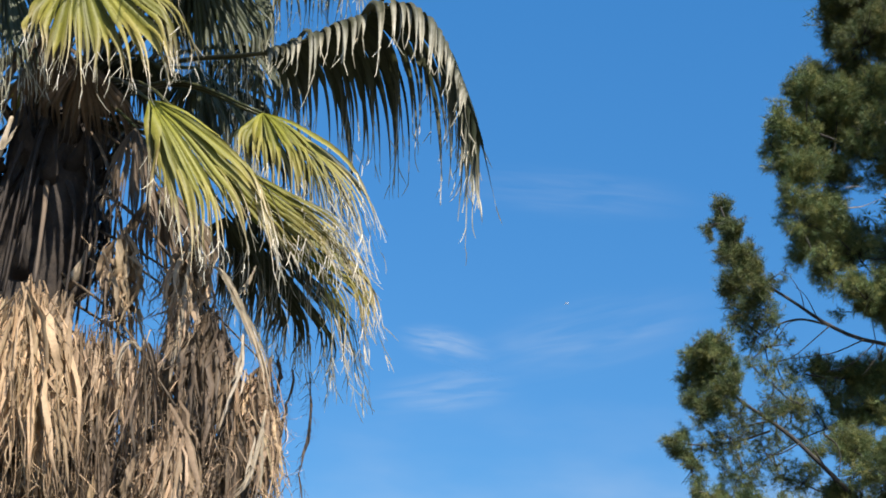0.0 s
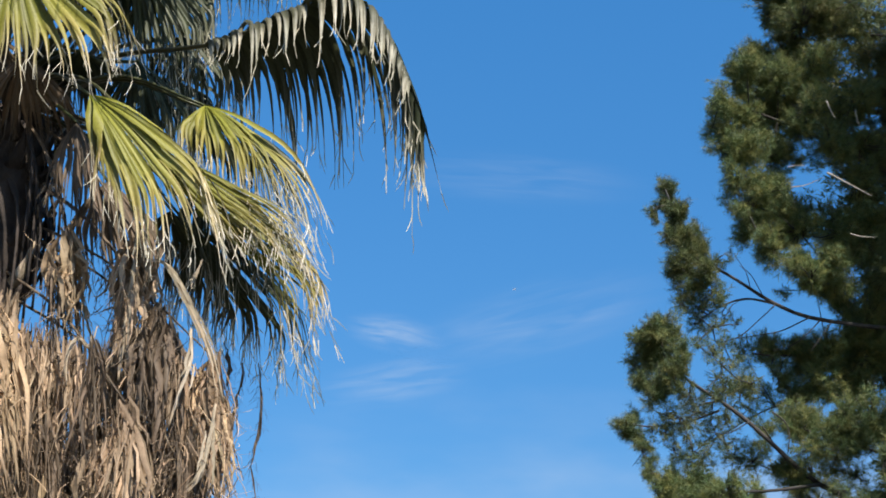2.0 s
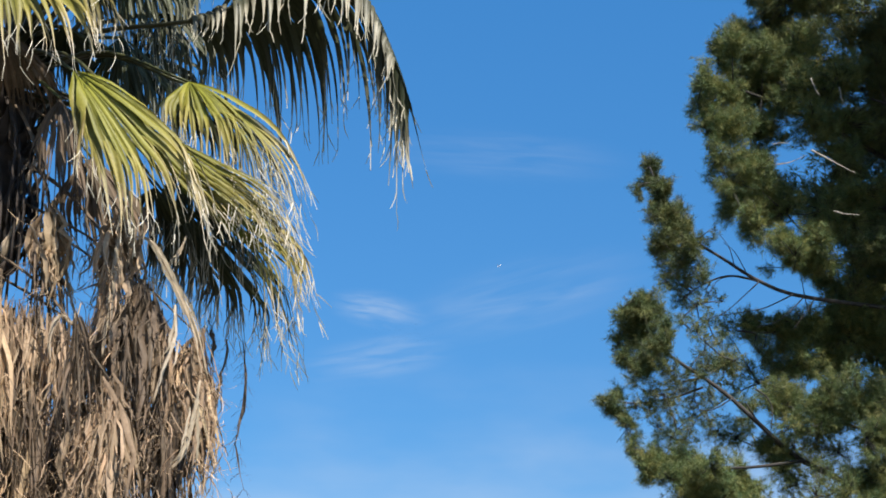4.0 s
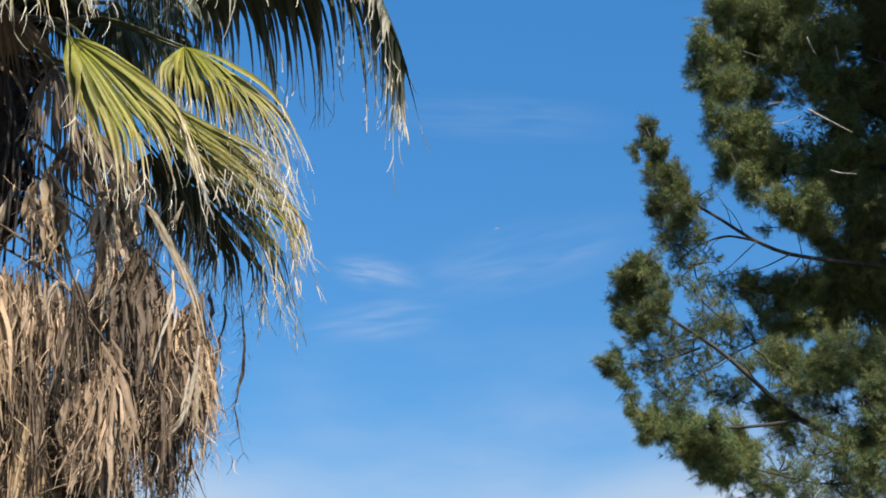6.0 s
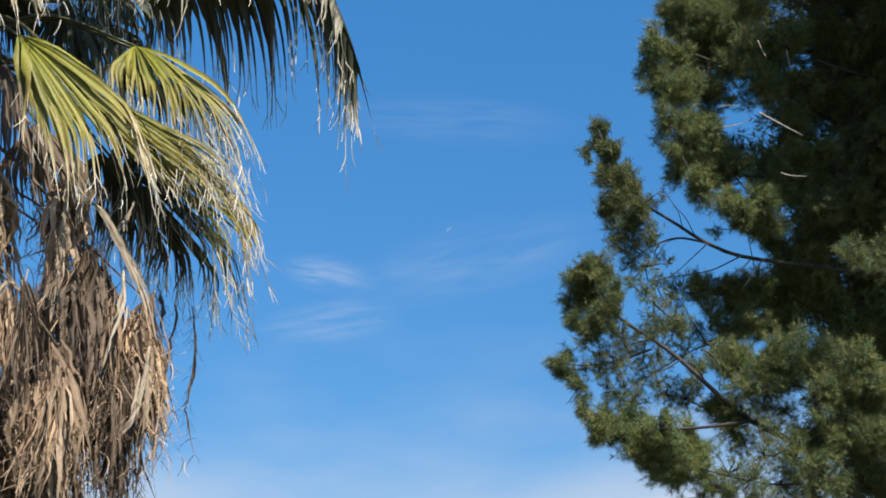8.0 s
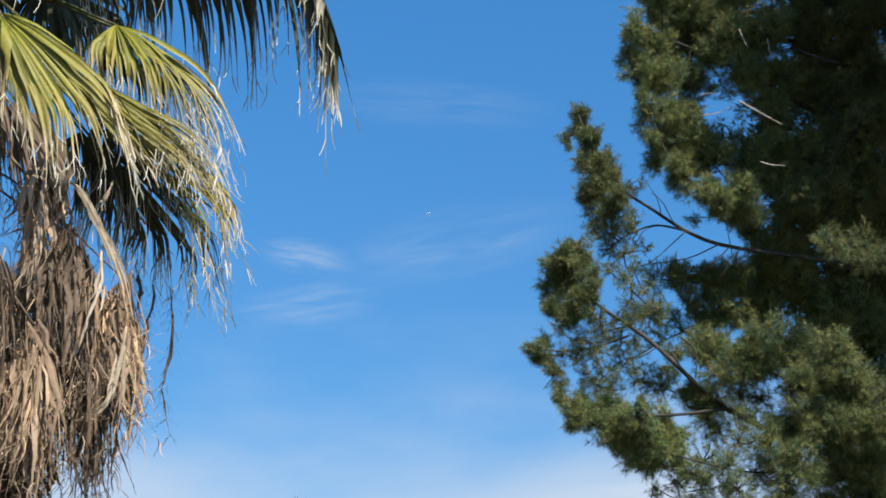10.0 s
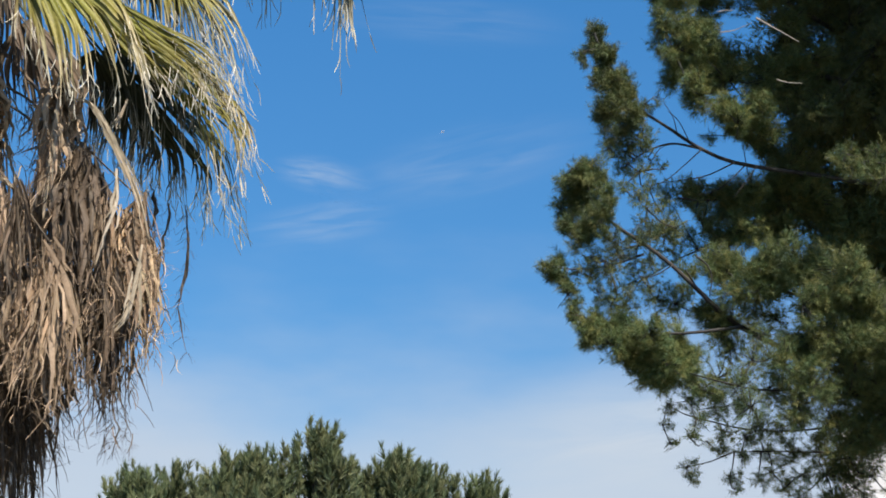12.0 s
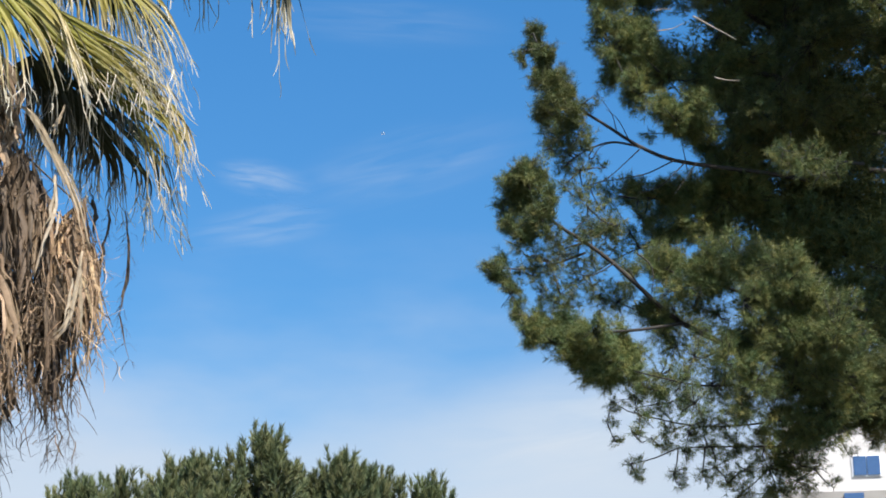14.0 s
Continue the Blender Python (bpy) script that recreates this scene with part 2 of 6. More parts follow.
# ---- ground ----
def ground_sheet():
    s = Soup()
    edges = [-2400, -600, -150, -60, -25, -10, 0, 10, 25, 60, 150, 600, 2400]
    for y in edges:
        for x in edges:
            s.v.append(Vector((x, y, 0.12 * noise.noise((x * 0.05, y * 0.05, 0)) - 0.06)))
            s.u.append(0.5)
    n = len(edges)
    for j in range(n - 1):
        for i in range(n - 1):
            s.f.append((j * n + i, j * n + i + 1, (j + 1) * n + i + 1, (j + 1) * n + i))
    return tagged(new("ground", s.mesh("ground", EARTH)), "bare dry earth ground around the trees", "ground", kind="structure")


ground_sheet()


# ---- palm ----
def fan_blade(rng, hub, axis, normal, reach, spread, droop, count=30, fused=0.40, threads=3, costa=0.3):
    """A fan leaf: its stalk runs on into the blade as a bowed rib (costa long); strips fused into pleats near it, split and hanging beyond."""
    s = Soup()
    d0 = Vector(axis).normalized()
    nn = Vector(normal)
    nn = (nn - d0 * nn.dot(d0)).normalized()
    side = d0.cross(nn).normalized()
    half = radians(spread)
    step = 2 * half / (count - 1)
    steps = 12
    clump, lean_by = 0.0, Vector((0, 0, 0))
    for k in range(count):
        if k % 3 == 0 or rng.random() < 0.25:
            clump = rng.uniform(0.7, 1.45)
            lean_by = Vector((rng.uniform(-1, 1), rng.uniform(-1, 1), 0)) * 0.07
        phi = -half + step * k + rng.uniform(-0.3, 0.3) * step
        mid = 1 - abs(phi) / half
        lean = nn * (-0.30 * (phi / half) ** 2 + 0.10 + rng.uniform(-0.04, 0.04))
        d = (d0 * math.cos(phi) + side * math.sin(phi) + lean).normalized()
        length = reach * (0.74 + 0.26 * math.cos(phi * 0.8)) * rng.uniform(0.82, 1.08)
        seg = length / steps
        along = costa * max(0.0, mid)
        p = Vector(hub) + d0 * along - UP * (0.35 * along * along)
        pts, wid, us, sides, ups = [], [], [], [], []
        weak = droop * clump * rng.uniform(0.85, 1.2)
        cur = d.copy()
        cur.z -= 0.5 * along
        cur.normalize()
        fold_at = rng.uniform(0.4, 0.75) if rng.random() < 0.35 else 9.0
        twist, turn = 0.0, rng.uniform(-0.22, 0.22)
        split = fused * rng.uniform(0.8, 1.2)
        for i in range(steps + 1):
            t = i / steps
            across = cur.cross(nn if abs(cur.dot(nn)) < 0.9 else d0).normalized()
            over = across.cross(cur).normalized()
            if t > split:
                twist += turn
                across, over = across * math.cos(twist) + over * math.sin(twist), over * math.cos(twist) - across * math.sin(twist)
            pts.append(p.copy())
            full = 2 * (t * length) * math.tan(step / 2) * 1.15 + 0.012
            top = 2 * (split * length) * math.tan(step / 2) * 1.15 + 0.012
            w = full if t <= split else max(0.006, top * (1 - ((t - split) / (1 - split)) ** 1.05))
            wid.append(w)
            us.append(t)
            sides.append(across)
            ups.append(over)
            g = weak * (0.03 + 0.97 * min(1.0, max(0.0, (t - 0.20) / 0.45)) ** 1.5)
            if abs(t - fold_at) < 0.05:
                g += 1.2
            cur = (cur + Vector((0, 0, -1)) * g + lean_by * (t * 2)).normalized()
            p = p + cur * seg
        s.strip(pts, sides, wid, us, 0.30 if k % 2 else -0.30, ups)
        for _ in range(threads):
            q = pts[rng.randint(9, steps)].copy()
            c = (cur + Vector((rng.uniform(-1, 1), rng.uniform(-1, 1), rng.uniform(-0.5, 0.6))) * 0.45).normalized()
            tp, curl = [], Vector((rng.uniform(-1, 1), rng.uniform(-1, 1), rng.uniform(-1, 0.3))) * 0.14
            for i in range(5):
                tp.append(q.copy())
                q = q + c * rng.uniform(0.02, 0.045)
                c = (c + curl).normalized()
            ac = c.cross(Vector((0.3, 1, 0.2))).normalized()
            s.strip(tp, [ac] * 5, [0.008, 0.007, 0.006, 0.005, 0.002], [1.0] * 5, 0.1)
    return s


CROWN = Vector((-2.81, 10.50, 6.74))
palm = tagged(empty("palm_tree", (CROWN.x, CROWN.y, 0)), "fan palm with yellow-green fronds over a shaggy dead-leaf skirt", "palm tree")
PALM_AT = Vector((CROWN.x, CROWN.y, 0))


def on_palm(name, soup, mat, label="", parent=None):
    soup.v = [Vector(p) - PALM_AT for p in soup.v]
    return part(name, soup.mesh(name, mat), parent or palm, label)


def palm_trunk():
    s, rng = Soup(), random.Random(3)
    n = 40
    pts = [Vector((CROWN.x + 0.05 * math.sin(i * 0.2), CROWN.y, CROWN.z * i / n)) for i in range(n + 1)]
    s.tube(pts, [(0.38 - 0.04 * i / n) * rng.uniform(0.95, 1.05) for i in range(n + 1)], 18)
    on_palm("trunk", s, PALM_BARK, "ringed palm trunk darkened for crown shade")
    for i in range(70):
        a, z = rng.uniform(0, math.tau), CROWN.z - rng.uniform(0.0, 1.5)
        out = Vector((math.cos(a), math.sin(a), 0))
        b = Vector((CROWN.x, CROWN.y, z)) + out * 0.30
        w = Soup()
        w.tube([b, b + out * 0.10 + UP * 0.10, b + out * 0.17 + UP * 0.27, b + out * 0.2 + UP * 0.34], [0.07, 0.06, 0.045, 0.02], 6, 0.4)
        on_palm("leaf_base", w, STALK if i % 5 == 0 else PALM_BARK)


palm_trunk()


def frond(seed, hub, axis, normal=(0, 0, 1), reach=1.15, spread=105, droop=0.45, mat=None, label="", count=30, costa=0.3, fused=0.42, threads=2, root=None):
    rng = random.Random(seed)
    hub = Vector(hub)
    blade = on_palm("frond", fan_blade(rng, hub, axis, normal, reach, spread, droop, count, fused, threads, costa), mat or FROND_YELLOW, label)
    root = Vector(root) if root else CROWN + Vector((hub.x - CROWN.x, hub.y - CROWN.y, 0)).normalized() * 0.2 + UP * rng.uniform(-0.1, 0.35)
    mid = (root + hub) * 0.5 + UP * (0.10 * (hub - root).length)
    st = Soup()
    ahead = Vector(axis).normalized() * costa
    st.tube(bent([root, mid, hub, hub + ahead * 0.5 - UP * (0.09 * costa * costa), hub + ahead - UP * (0.35 * costa * costa)], 9), [0.034 - 0.0022 * i for i in range(10)], 6, 0.5)
    on_palm("stalk", st, STALK_GREEN, "", blade)
    return blade


# label of the fronds whose colour is darkened for the crown's shade
CROWN_SHADE = "brown fan frond hanging under the crown, darkened for shade"
LIT = "yellow-green fan frond drooping at its split tips"
OLIVE = "grey-olive fan frond hanging over in a curtain, darkened for shade"


def guided_frond(seed, hub, guides, mat, label, count, frayed=2, wild=1.0):
    """A fan leaf whose pleats run from the hub to the first point of each guide, split on the way and hang on to its second point."""
    rng = random.Random(seed)
    hub = Vector(hub)
    inner, outer = bent([g[0] for g in guides], count - 1), bent([g[1] for g in guides], count - 1)
    s, clump, sway, lift, split = Soup(), 1.0, Vector((0, 0, 0)), 0.0, 0.8
    for k in range(count):
        if k % 3 == 0 or rng.random() < 0.3:
            clump = rng.uniform(-1, 1)
            sway = Vector((rng.uniform(-1, 1), rng.uniform(-1, 1), rng.uniform(-0.6, 0.6))) * (0.03 * wild)
            lift = rng.uniform(-0.04, 0.05)
            split = rng.uniform(0.70, 1.05)
        nb = inner[min(k + 1, count - 1)] - inner[max(k - 1, 0)]
        gap = nb.length / (2 if 0 < k < count - 1 else 1)
        b = hub.lerp(inner[k], split * rng.uniform(0.92, 1.08))
        d0 = (b - hub).normalized()
        bulge = d0.cross(nb).normalized()
        bulge = bulge if bulge.y < 0 else -bulge
        b += bulge * lift
        stem = [hub.lerp(b, i / 5) + bulge * (0.07 * (b - hub).length * math.sin(math.pi * i / 5)) for i in range(5)]
        top = gap * split * rng.uniform(1.0, 1.35) + 0.004
        tilt = rng.uniform(-0.28, 0.28)
        for half in (0, 1) if rng.random() < 0.65 else (0,):
            e = outer[k] + sway + Vector((rng.gauss(0, 1), rng.gauss(0, 1.6), 0)) * (0.022 * wild)
            e = b.lerp(e, (rng.uniform(0.82, 1.10) if half == 0 else rng.uniform(0.5, 1.02)) + 0.06 * clump)
            span = (e - b).length
            c1 = b + d0 * (span * rng.uniform(0.22, 0.5)) + bulge * (rng.uniform(-0.02, 0.05) * half)
            fall = (UP * 0.8 - d0 * 0.35 + Vector((rng.gauss(0, 1), rng.gauss(0, 1), 0)) * 0.10 * wild).normalized()
            c2 = e + fall * (span * 0.42)
            pts = [p.copy() for p in stem] if half == 0 else stem[4:]
            for i in range(9):
                x = i / 8
                pts.append(b * (1 - x) ** 3 + c1 * (3 * x * (1 - x) ** 2) + c2 * (3 * x * x * (1 - x)) + e * x ** 3)
            n = len(pts)
            first = n - 9
            sides, ups, wid, us = [], [], [], []
            twist, turn = tilt, rng.uniform(-0.24, 0.24) * wild
            for i in range(n):
                cur = (pts[min(i + 1, n - 1)] - pts[max(i - 1, 0)]).normalized()
                across = (nb - cur * nb.dot(cur)).normalized()
                over = across.cross(cur).normalized()
                if i > first:
                    twist += turn
                across, over = across * math.cos(twist) + over * math.sin(twist), over * math.cos(twist) - across * math.sin(twist)
                sides.append(across)
                ups.append(over)
                us.append(min(1.0, (5 - first + i) / 13))
                if i <= first:
                    wid.append(0.008 + (top - 0.008) * (5 - first + i) / 5 if half == 0 else min(top, 0.02))
                else:
                    wid.append(max(0.003, min(top, 0.054) * (0.95 if half == 0 else 0.7) * (1 - ((i - first) / 8) ** 1.25)))
            s.strip(pts, sides, wid, us, 0.28 if k % 2 else -0.28, ups)
            for _ in range(frayed if half == 0 else 0):
                q = pts[rng.randint(n - 5, n - 1)].copy()
                c = (pts[-1] - pts[-2]).normalized() + Vector((rng.uniform(-1, 1), rng.uniform(-1, 1), rng.uniform(-0.5, 0.6))) * 0.5
                c.normalize()
                tp, curl = [], Vector((rng.uniform(-1, 1), rng.uniform(-1, 1), rng.uniform(-1, 0.3))) * 0.16
                for i in range(5):
                    tp.append(q.copy())
                    q = q + c * rng.uniform(0.018, 0.050)
                    c = (c + curl).normalized()
                s.strip(tp, [c.cross(Vector((0.3, 1, 0.2))).normalized()] * 5, [0.007, 0.006, 0.005, 0.004, 0.002], [1.0] * 5, 0.1)
    blade = on_palm("frond", s, mat, label)
    st = Soup()
    out = Vector((hub.x - CROWN.x, hub.y - CROWN.y, 0)).normalized()
    root = CROWN + out * 0.22 + UP * rng.uniform(0.0, 0.35)
    mid = (root + hub) * 0.5 + UP * (0.16 * (hub - root).length)
    st.tube(bent([root, mid, hub], 9), [0.036 - 0.002 * i for i in range(10)], 6, 0.5)
    on_palm("stalk", st, STALK_GREEN, "", blade)
    return blade


def dead_fan(seed, hub, guides, mat, count):
    """A dead fan leaf: its strips hang loose, curled and tangled along the guides, from a thin brown stalk."""
    rng = random.Random(seed)
    hub = Vector(hub)
    inner, outer = bent([g[0] for g in guides], 20), bent([g[1] for g in guides], 20)
    s = Soup()
    for k in range(count):
        x = rng.random() * 19.99
        i0 = int(x)
        b, e = inner[i0].lerp(inner[i0 + 1], x - i0), outer[i0].lerp(outer[i0 + 1], x - i0)
        a = hub.lerp(b, rng.random() ** 1.5) + Vector((rng.gauss(0, 1), rng.gauss(0, 2), rng.gauss(0, 1))) * 0.025
        e = b.lerp(e, rng.uniform(0.35, 1.08)) + Vector((rng.gauss(0, 1), rng.gauss(0, 2.5), 0)) * 0.03
        mid = (a + e) * 0.5 + Vector((rng.gauss(0, 1), rng.gauss(0, 1), 0)) * 0.05
        n = 11
        pts = bent([a, mid, e], n - 1)
        rough = rng.choice((0.004, 0.008, 0.016))
        pts = [p + Vector((rng.gauss(0, 1), rng.gauss(0, 1), 0)) * rough for p in pts]
        w0 = rng.choice((0.008, 0.012, 0.018, 0.026, 0.040, 0.056))
        tw, tws = rng.uniform(0, math.tau), rng.uniform(-0.4, 0.4)
        sides, ups, wid = [], [], []
        for i in range(n):
            cur = (pts[min(i + 1, n - 1)] - pts[max(i - 1, 0)]).normalized()
            ac = Vector((math.cos(tw), math.sin(tw), 0))
            ac = (ac - cur * ac.dot(cur)).normalized()
            sides.append(ac)
            ups.append(ac.cross(cur))
            wid.append(max(0.004, w0 * min(1.0, 0.3 + i * 0.3) * (1 - (i / (n - 1)) ** 2.4)))
            tw += tws
        s.strip(pts, sides, wid, [i / (n - 1) for i in range(n)], rng.uniform(0.1, 0.5), ups)
    for k in range(count):
        x = rng.random() * 19.99
        i0 = int(x)
        p = inner[i0].lerp(outer[i0], rng.uniform(-0.2, 1.05)) + Vector((rng.gauss(0, 1), rng.gauss(0, 2), 0)) * 0.04
        cur = Vector((rng.uniform(-1, 1), rng.uniform(-1, 1), rng.uniform(-1, 0.2))).normalized()
        curl = Vector((rng.uniform(-1, 1), rng.uniform(-1, 1), rng.uniform(-1, 0.5))) * 0.40
        pts = []
        for i in range(7):
            pts.append(p.copy())
            p = p + cur * 0.034
            cur = (cur + curl).normalized()
        s.strip(pts, [Vector((0.8, 0.6, 0))] * 7, [0.007, 0.007, 0.006, 0.006, 0.005, 0.004, 0.003], [rng.uniform(0.3, 1.0)] * 7, 0.1)
    leaf = on_palm("dry_leaf", s, mat)
    st = Soup()
    out = Vector((hub.x - CROWN.x, hub.y - CROWN.y, 0)).normalized()
    root = Vector((CROWN.x, CROWN.y, min(CROWN.z, hub.z + 1.1))) + out * 0.3
    st.tube(bent([root, (root + hub) * 0.5 + UP * 0.12, hub], 9), [0.022 - 0.0012 * i for i in range(10)], 6, 0.5)
    on_palm("dry_stalk", st, FROND_DRY_SHADED, "", leaf)


def curtain_frond(seed, rib, reach, count, label):
    """A fan leaf bent over its long bowed rib: the near half stands out as a roof and lets strips fall from its edge, the far half hangs behind it."""
    rng = random.Random(seed)
    line = bent(rib, 24)
    gap = sum((line[i + 1] - line[i]).length for i in range(24)) / count
    s = Soup()
    for side in (-1, 1):
        clump, many = 1.0, count if side < 0 else int(count * 1.7)
        for k in range(many):
            if k % 3 == 0:
                clump = rng.uniform(0.7, 1.15)
            x = min(23.99, max(0.0, (k + rng.uniform(-0.3, 0.3)) / (many - 1) * 24))
            i = int(x)
            along = (line[i + 1] - line[i]).normalized()
            t0 = x / 24
            out = along.cross(UP).normalized()
            if out.y > 0:
                out = -out
            cur = (along * (0.45 + 0.9 * t0 ** 3) - out * (side * (0.9 - 0.5 * t0)) + UP * (0.22 if side < 0 else 0.02)).normalized()
            if side < 0:
                if rng.random() < 0.25:
                    continue
                cur = (along * 0.35 + out * 0.55 + UP * 0.12).normalized()
            length = reach * (0.78 + 0.16 * t0) * (0.70 if side < 0 else 1.55) * clump * rng.uniform(0.75, 1.2)
            length *= 0.6 if t0 < 0.12 else 1.0 - 0.52 * max(0.0, (t0 - 0.6) / 0.4)
            if side > 0:
                length *= 1.0 + 0.16 * math.sin(math.pi * min(1.0, t0 / 0.85))
            split = (0.35 if side < 0 else 0.50) * rng.uniform(0.75, 1.2)
            p, n = line[i].lerp(line[i + 1], x - i), 13
            seg = length / n
            drop = rng.uniform(0.40, 0.75) if side < 0 else rng.uniform(0.30, 0.42)
            if side > 0 and t0 > 0.93 and rng.random() < 0.4:
                drop *= 0.35
            veer = Vector((rng.uniform(-0.7, 1.0), rng.uniform(-1, 1), 0)) * (0.03 + 0.06 * t0)
            twist, turn = 0.0, rng.uniform(-0.16, 0.16)
            pts, wid, us, sides, ups = [], [], [], [], []
            for j in range(n + 1):
                t = j / n
                across = (along - cur * along.dot(cur)).normalized()
                over = across.cross(cur).normalized()
                if t > split:
                    twist += turn
                    across, over = across * math.cos(twist) + over * math.sin(twist), over * math.cos(twist) - across * math.sin(twist)
                pts.append(p.copy())
                full = gap * (1.3 + 0.9 * t)
                wid.append(full if t <= split else max(0.006, gap * (1.3 + 0.9 * split) * (0.85 if side < 0 else 0.5) * (1 - ((t - split) / (1 - split)) ** 1.3)))
                # near half begins well into the pale tip tones, as if sunlit
                us.append(t if side > 0 else min(1.0, 0.62 + 0.38 * t))
                sides.append(across)
                ups.append(over)
                cur = (cur - UP * (drop * (0.15 + 0.85 * min(1.0, t / 0.35))) + veer * t).normalized()
                p = p + cur * seg
            s.strip(pts, sides, wid, us, 0.30 if k % 2 else -0.30, ups)
            for _ in range(1):
                q = pts[rng.randint(11, n)].copy()
                c = (cur + Vector((rng.uniform(-1, 1), rng.uniform(-1, 1), rng.uniform(-0.5, 0.6))) * 0.45).normalized()
                tp, curl = [], Vector((rng.uniform(-1, 1), rng.uniform(-1, 1), rng.uniform(-1, 0.3))) * 0.14
                for j in range(5):
                    tp.append(q.copy())
                    q = q + c * rng.uniform(0.02, 0.045)
                    c = (c + curl).normalized()
                s.strip(tp, [c.cross(Vector((0.3, 1, 0.2))).normalized()] * 5, [0.008, 0.007, 0.006, 0.005, 0.002], [1.0] * 5, 0.1)
    blade = on_palm("frond", s, FROND_OLIVE_SHADED, label)
    st = Soup()
    st.tube(bent([CROWN + Vector((0.2, 0, 0.25)), (CROWN + line[0]) * 0.5 + UP * 0.22] + [line[q] for q in (0, 6, 12, 18, 24)], 18), [0.034 - 0.0015 * i for i in range(19)], 6, 0.5)
    on_palm("stalk", st, STALK_GREEN, "", blade)


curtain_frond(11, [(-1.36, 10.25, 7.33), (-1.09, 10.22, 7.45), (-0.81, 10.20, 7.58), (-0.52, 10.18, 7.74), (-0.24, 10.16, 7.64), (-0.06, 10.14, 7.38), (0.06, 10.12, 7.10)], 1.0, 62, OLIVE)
guided_frond(14, (-2.58, 9.55, 7.47), [((-2.85, 9.47, 7.11), (-2.82, 9.42, 6.81)),
    ((-2.71, 9.42, 6.96), (-2.69, 9.37, 6.64)),
    ((-2.57, 9.38, 6.85), (-2.53, 9.33, 6.55)),
    ((-2.41, 9.36, 6.82), (-2.34, 9.31, 6.44)),
    ((-2.24, 9.35, 6.81), (-2.17, 9.30, 6.48)),
    ((-2.09, 9.36, 6.89), (-1.95, 9.31, 6.53)),
    ((-1.99, 9.38, 7.01), (-1.82, 9.33, 6.53)),
    ((-1.94, 9.42, 7.13), (-1.72, 9.37, 6.52)),
    ((-1.93, 9.47, 7.25), (-1.64, 9.42, 6.64))], FROND_YELLOW, LIT, 32)
guided_frond(13, (-1.98, 9.55, 6.53), [((-1.94, 9.47, 6.32), (-1.87, 9.42, 5.82)),
    ((-1.84, 9.42, 6.11), (-1.74, 9.37, 5.60)),
    ((-1.73, 9.38, 5.96), (-1.54, 9.33, 5.30)),
    ((-1.61, 9.36, 5.89), (-1.45, 9.31, 5.23)),
    ((-1.50, 9.35, 5.87), (-1.32, 9.30, 5.31)),
    ((-1.38, 9.36, 5.90), (-1.19, 9.31, 5.40)),
    ((-1.31, 9.38, 5.98), (-1.04, 9.33, 5.41)),
    ((-1.40, 9.42, 6.15), (-0.97, 9.37, 5.47)),
    ((-1.50, 9.47, 6.25), (-1.12, 9.42, 5.67))], FROND_YELLOW, LIT, 34)
guided_frond(84, (-1.56, 9.62, 6.20), [((-1.22, 9.60, 5.77), (-1.04, 9.66, 5.48)),
    ((-1.13, 9.60, 5.79), (-0.85, 9.66, 5.43)),
    ((-1.06, 9.60, 5.82), (-0.69, 9.66, 5.40)),
    ((-1.01, 9.60, 5.86), (-0.56, 9.66, 5.39)),
    ((-0.98, 9.60, 5.92), (-0.47, 9.66, 5.44)),
    ((-0.98, 9.60, 5.96), (-0.48, 9.66, 5.56))], FROND_YELLOW, LIT, 26, frayed=3)
guided_frond(12, (-1.29, 9.95, 6.70), [((-1.40, 9.87, 6.57), (-1.39, 9.82, 6.20)),
    ((-1.30, 9.82, 6.46), (-1.26, 9.77, 6.05)),
    ((-1.18, 9.78, 6.40), (-1.09, 9.73, 6.01)),
    ((-1.06, 9.76, 6.36), (-0.95, 9.71, 5.82)),
    ((-0.97, 9.75, 6.34), (-0.82, 9.70, 5.67)),
    ((-0.92, 9.76, 6.34), (-0.67, 9.71, 5.63)),
    ((-0.88, 9.78, 6.35), (-0.57, 9.73, 5.62)),
    ((-0.87, 9.82, 6.35), (-0.46, 9.77, 5.65)),
    ((-0.92, 9.87, 6.49), (-0.45, 9.82, 5.88))], FROND_YELLOW, LIT, 40)
guided_frond(15, (-1.34, 10.30, 6.08), [((-0.67, 10.26, 5.54), (-0.62, 10.16, 4.93)),
    ((-0.61, 10.25, 5.58), (-0.51, 10.15, 4.99)),
    ((-0.57, 10.26, 5.63), (-0.39, 10.16, 5.11)),
    ((-0.57, 10.29, 5.71), (-0.37, 10.19, 5.29)),
    ((-0.68, 10.33, 5.86), (-0.46, 10.23, 5.49)),
    ((-0.88, 10.40, 6.04), (-0.58, 10.30, 5.75))], FROND_YELLOW, LIT, 26, frayed=3)
# two dark olive layers for the shaded underside of the lower frond
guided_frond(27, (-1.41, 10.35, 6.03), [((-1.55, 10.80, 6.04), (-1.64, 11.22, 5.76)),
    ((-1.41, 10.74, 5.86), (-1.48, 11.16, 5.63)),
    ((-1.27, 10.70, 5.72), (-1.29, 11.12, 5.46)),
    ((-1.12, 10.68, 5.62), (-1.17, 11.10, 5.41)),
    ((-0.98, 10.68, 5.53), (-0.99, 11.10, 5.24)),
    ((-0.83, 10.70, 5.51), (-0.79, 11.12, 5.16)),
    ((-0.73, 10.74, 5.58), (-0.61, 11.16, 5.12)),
    ((-0.66, 10.80, 5.69), (-0.45, 11.22, 5.22))], FROND_OLIVE_SHADED, OLIVE, 56, frayed=3)
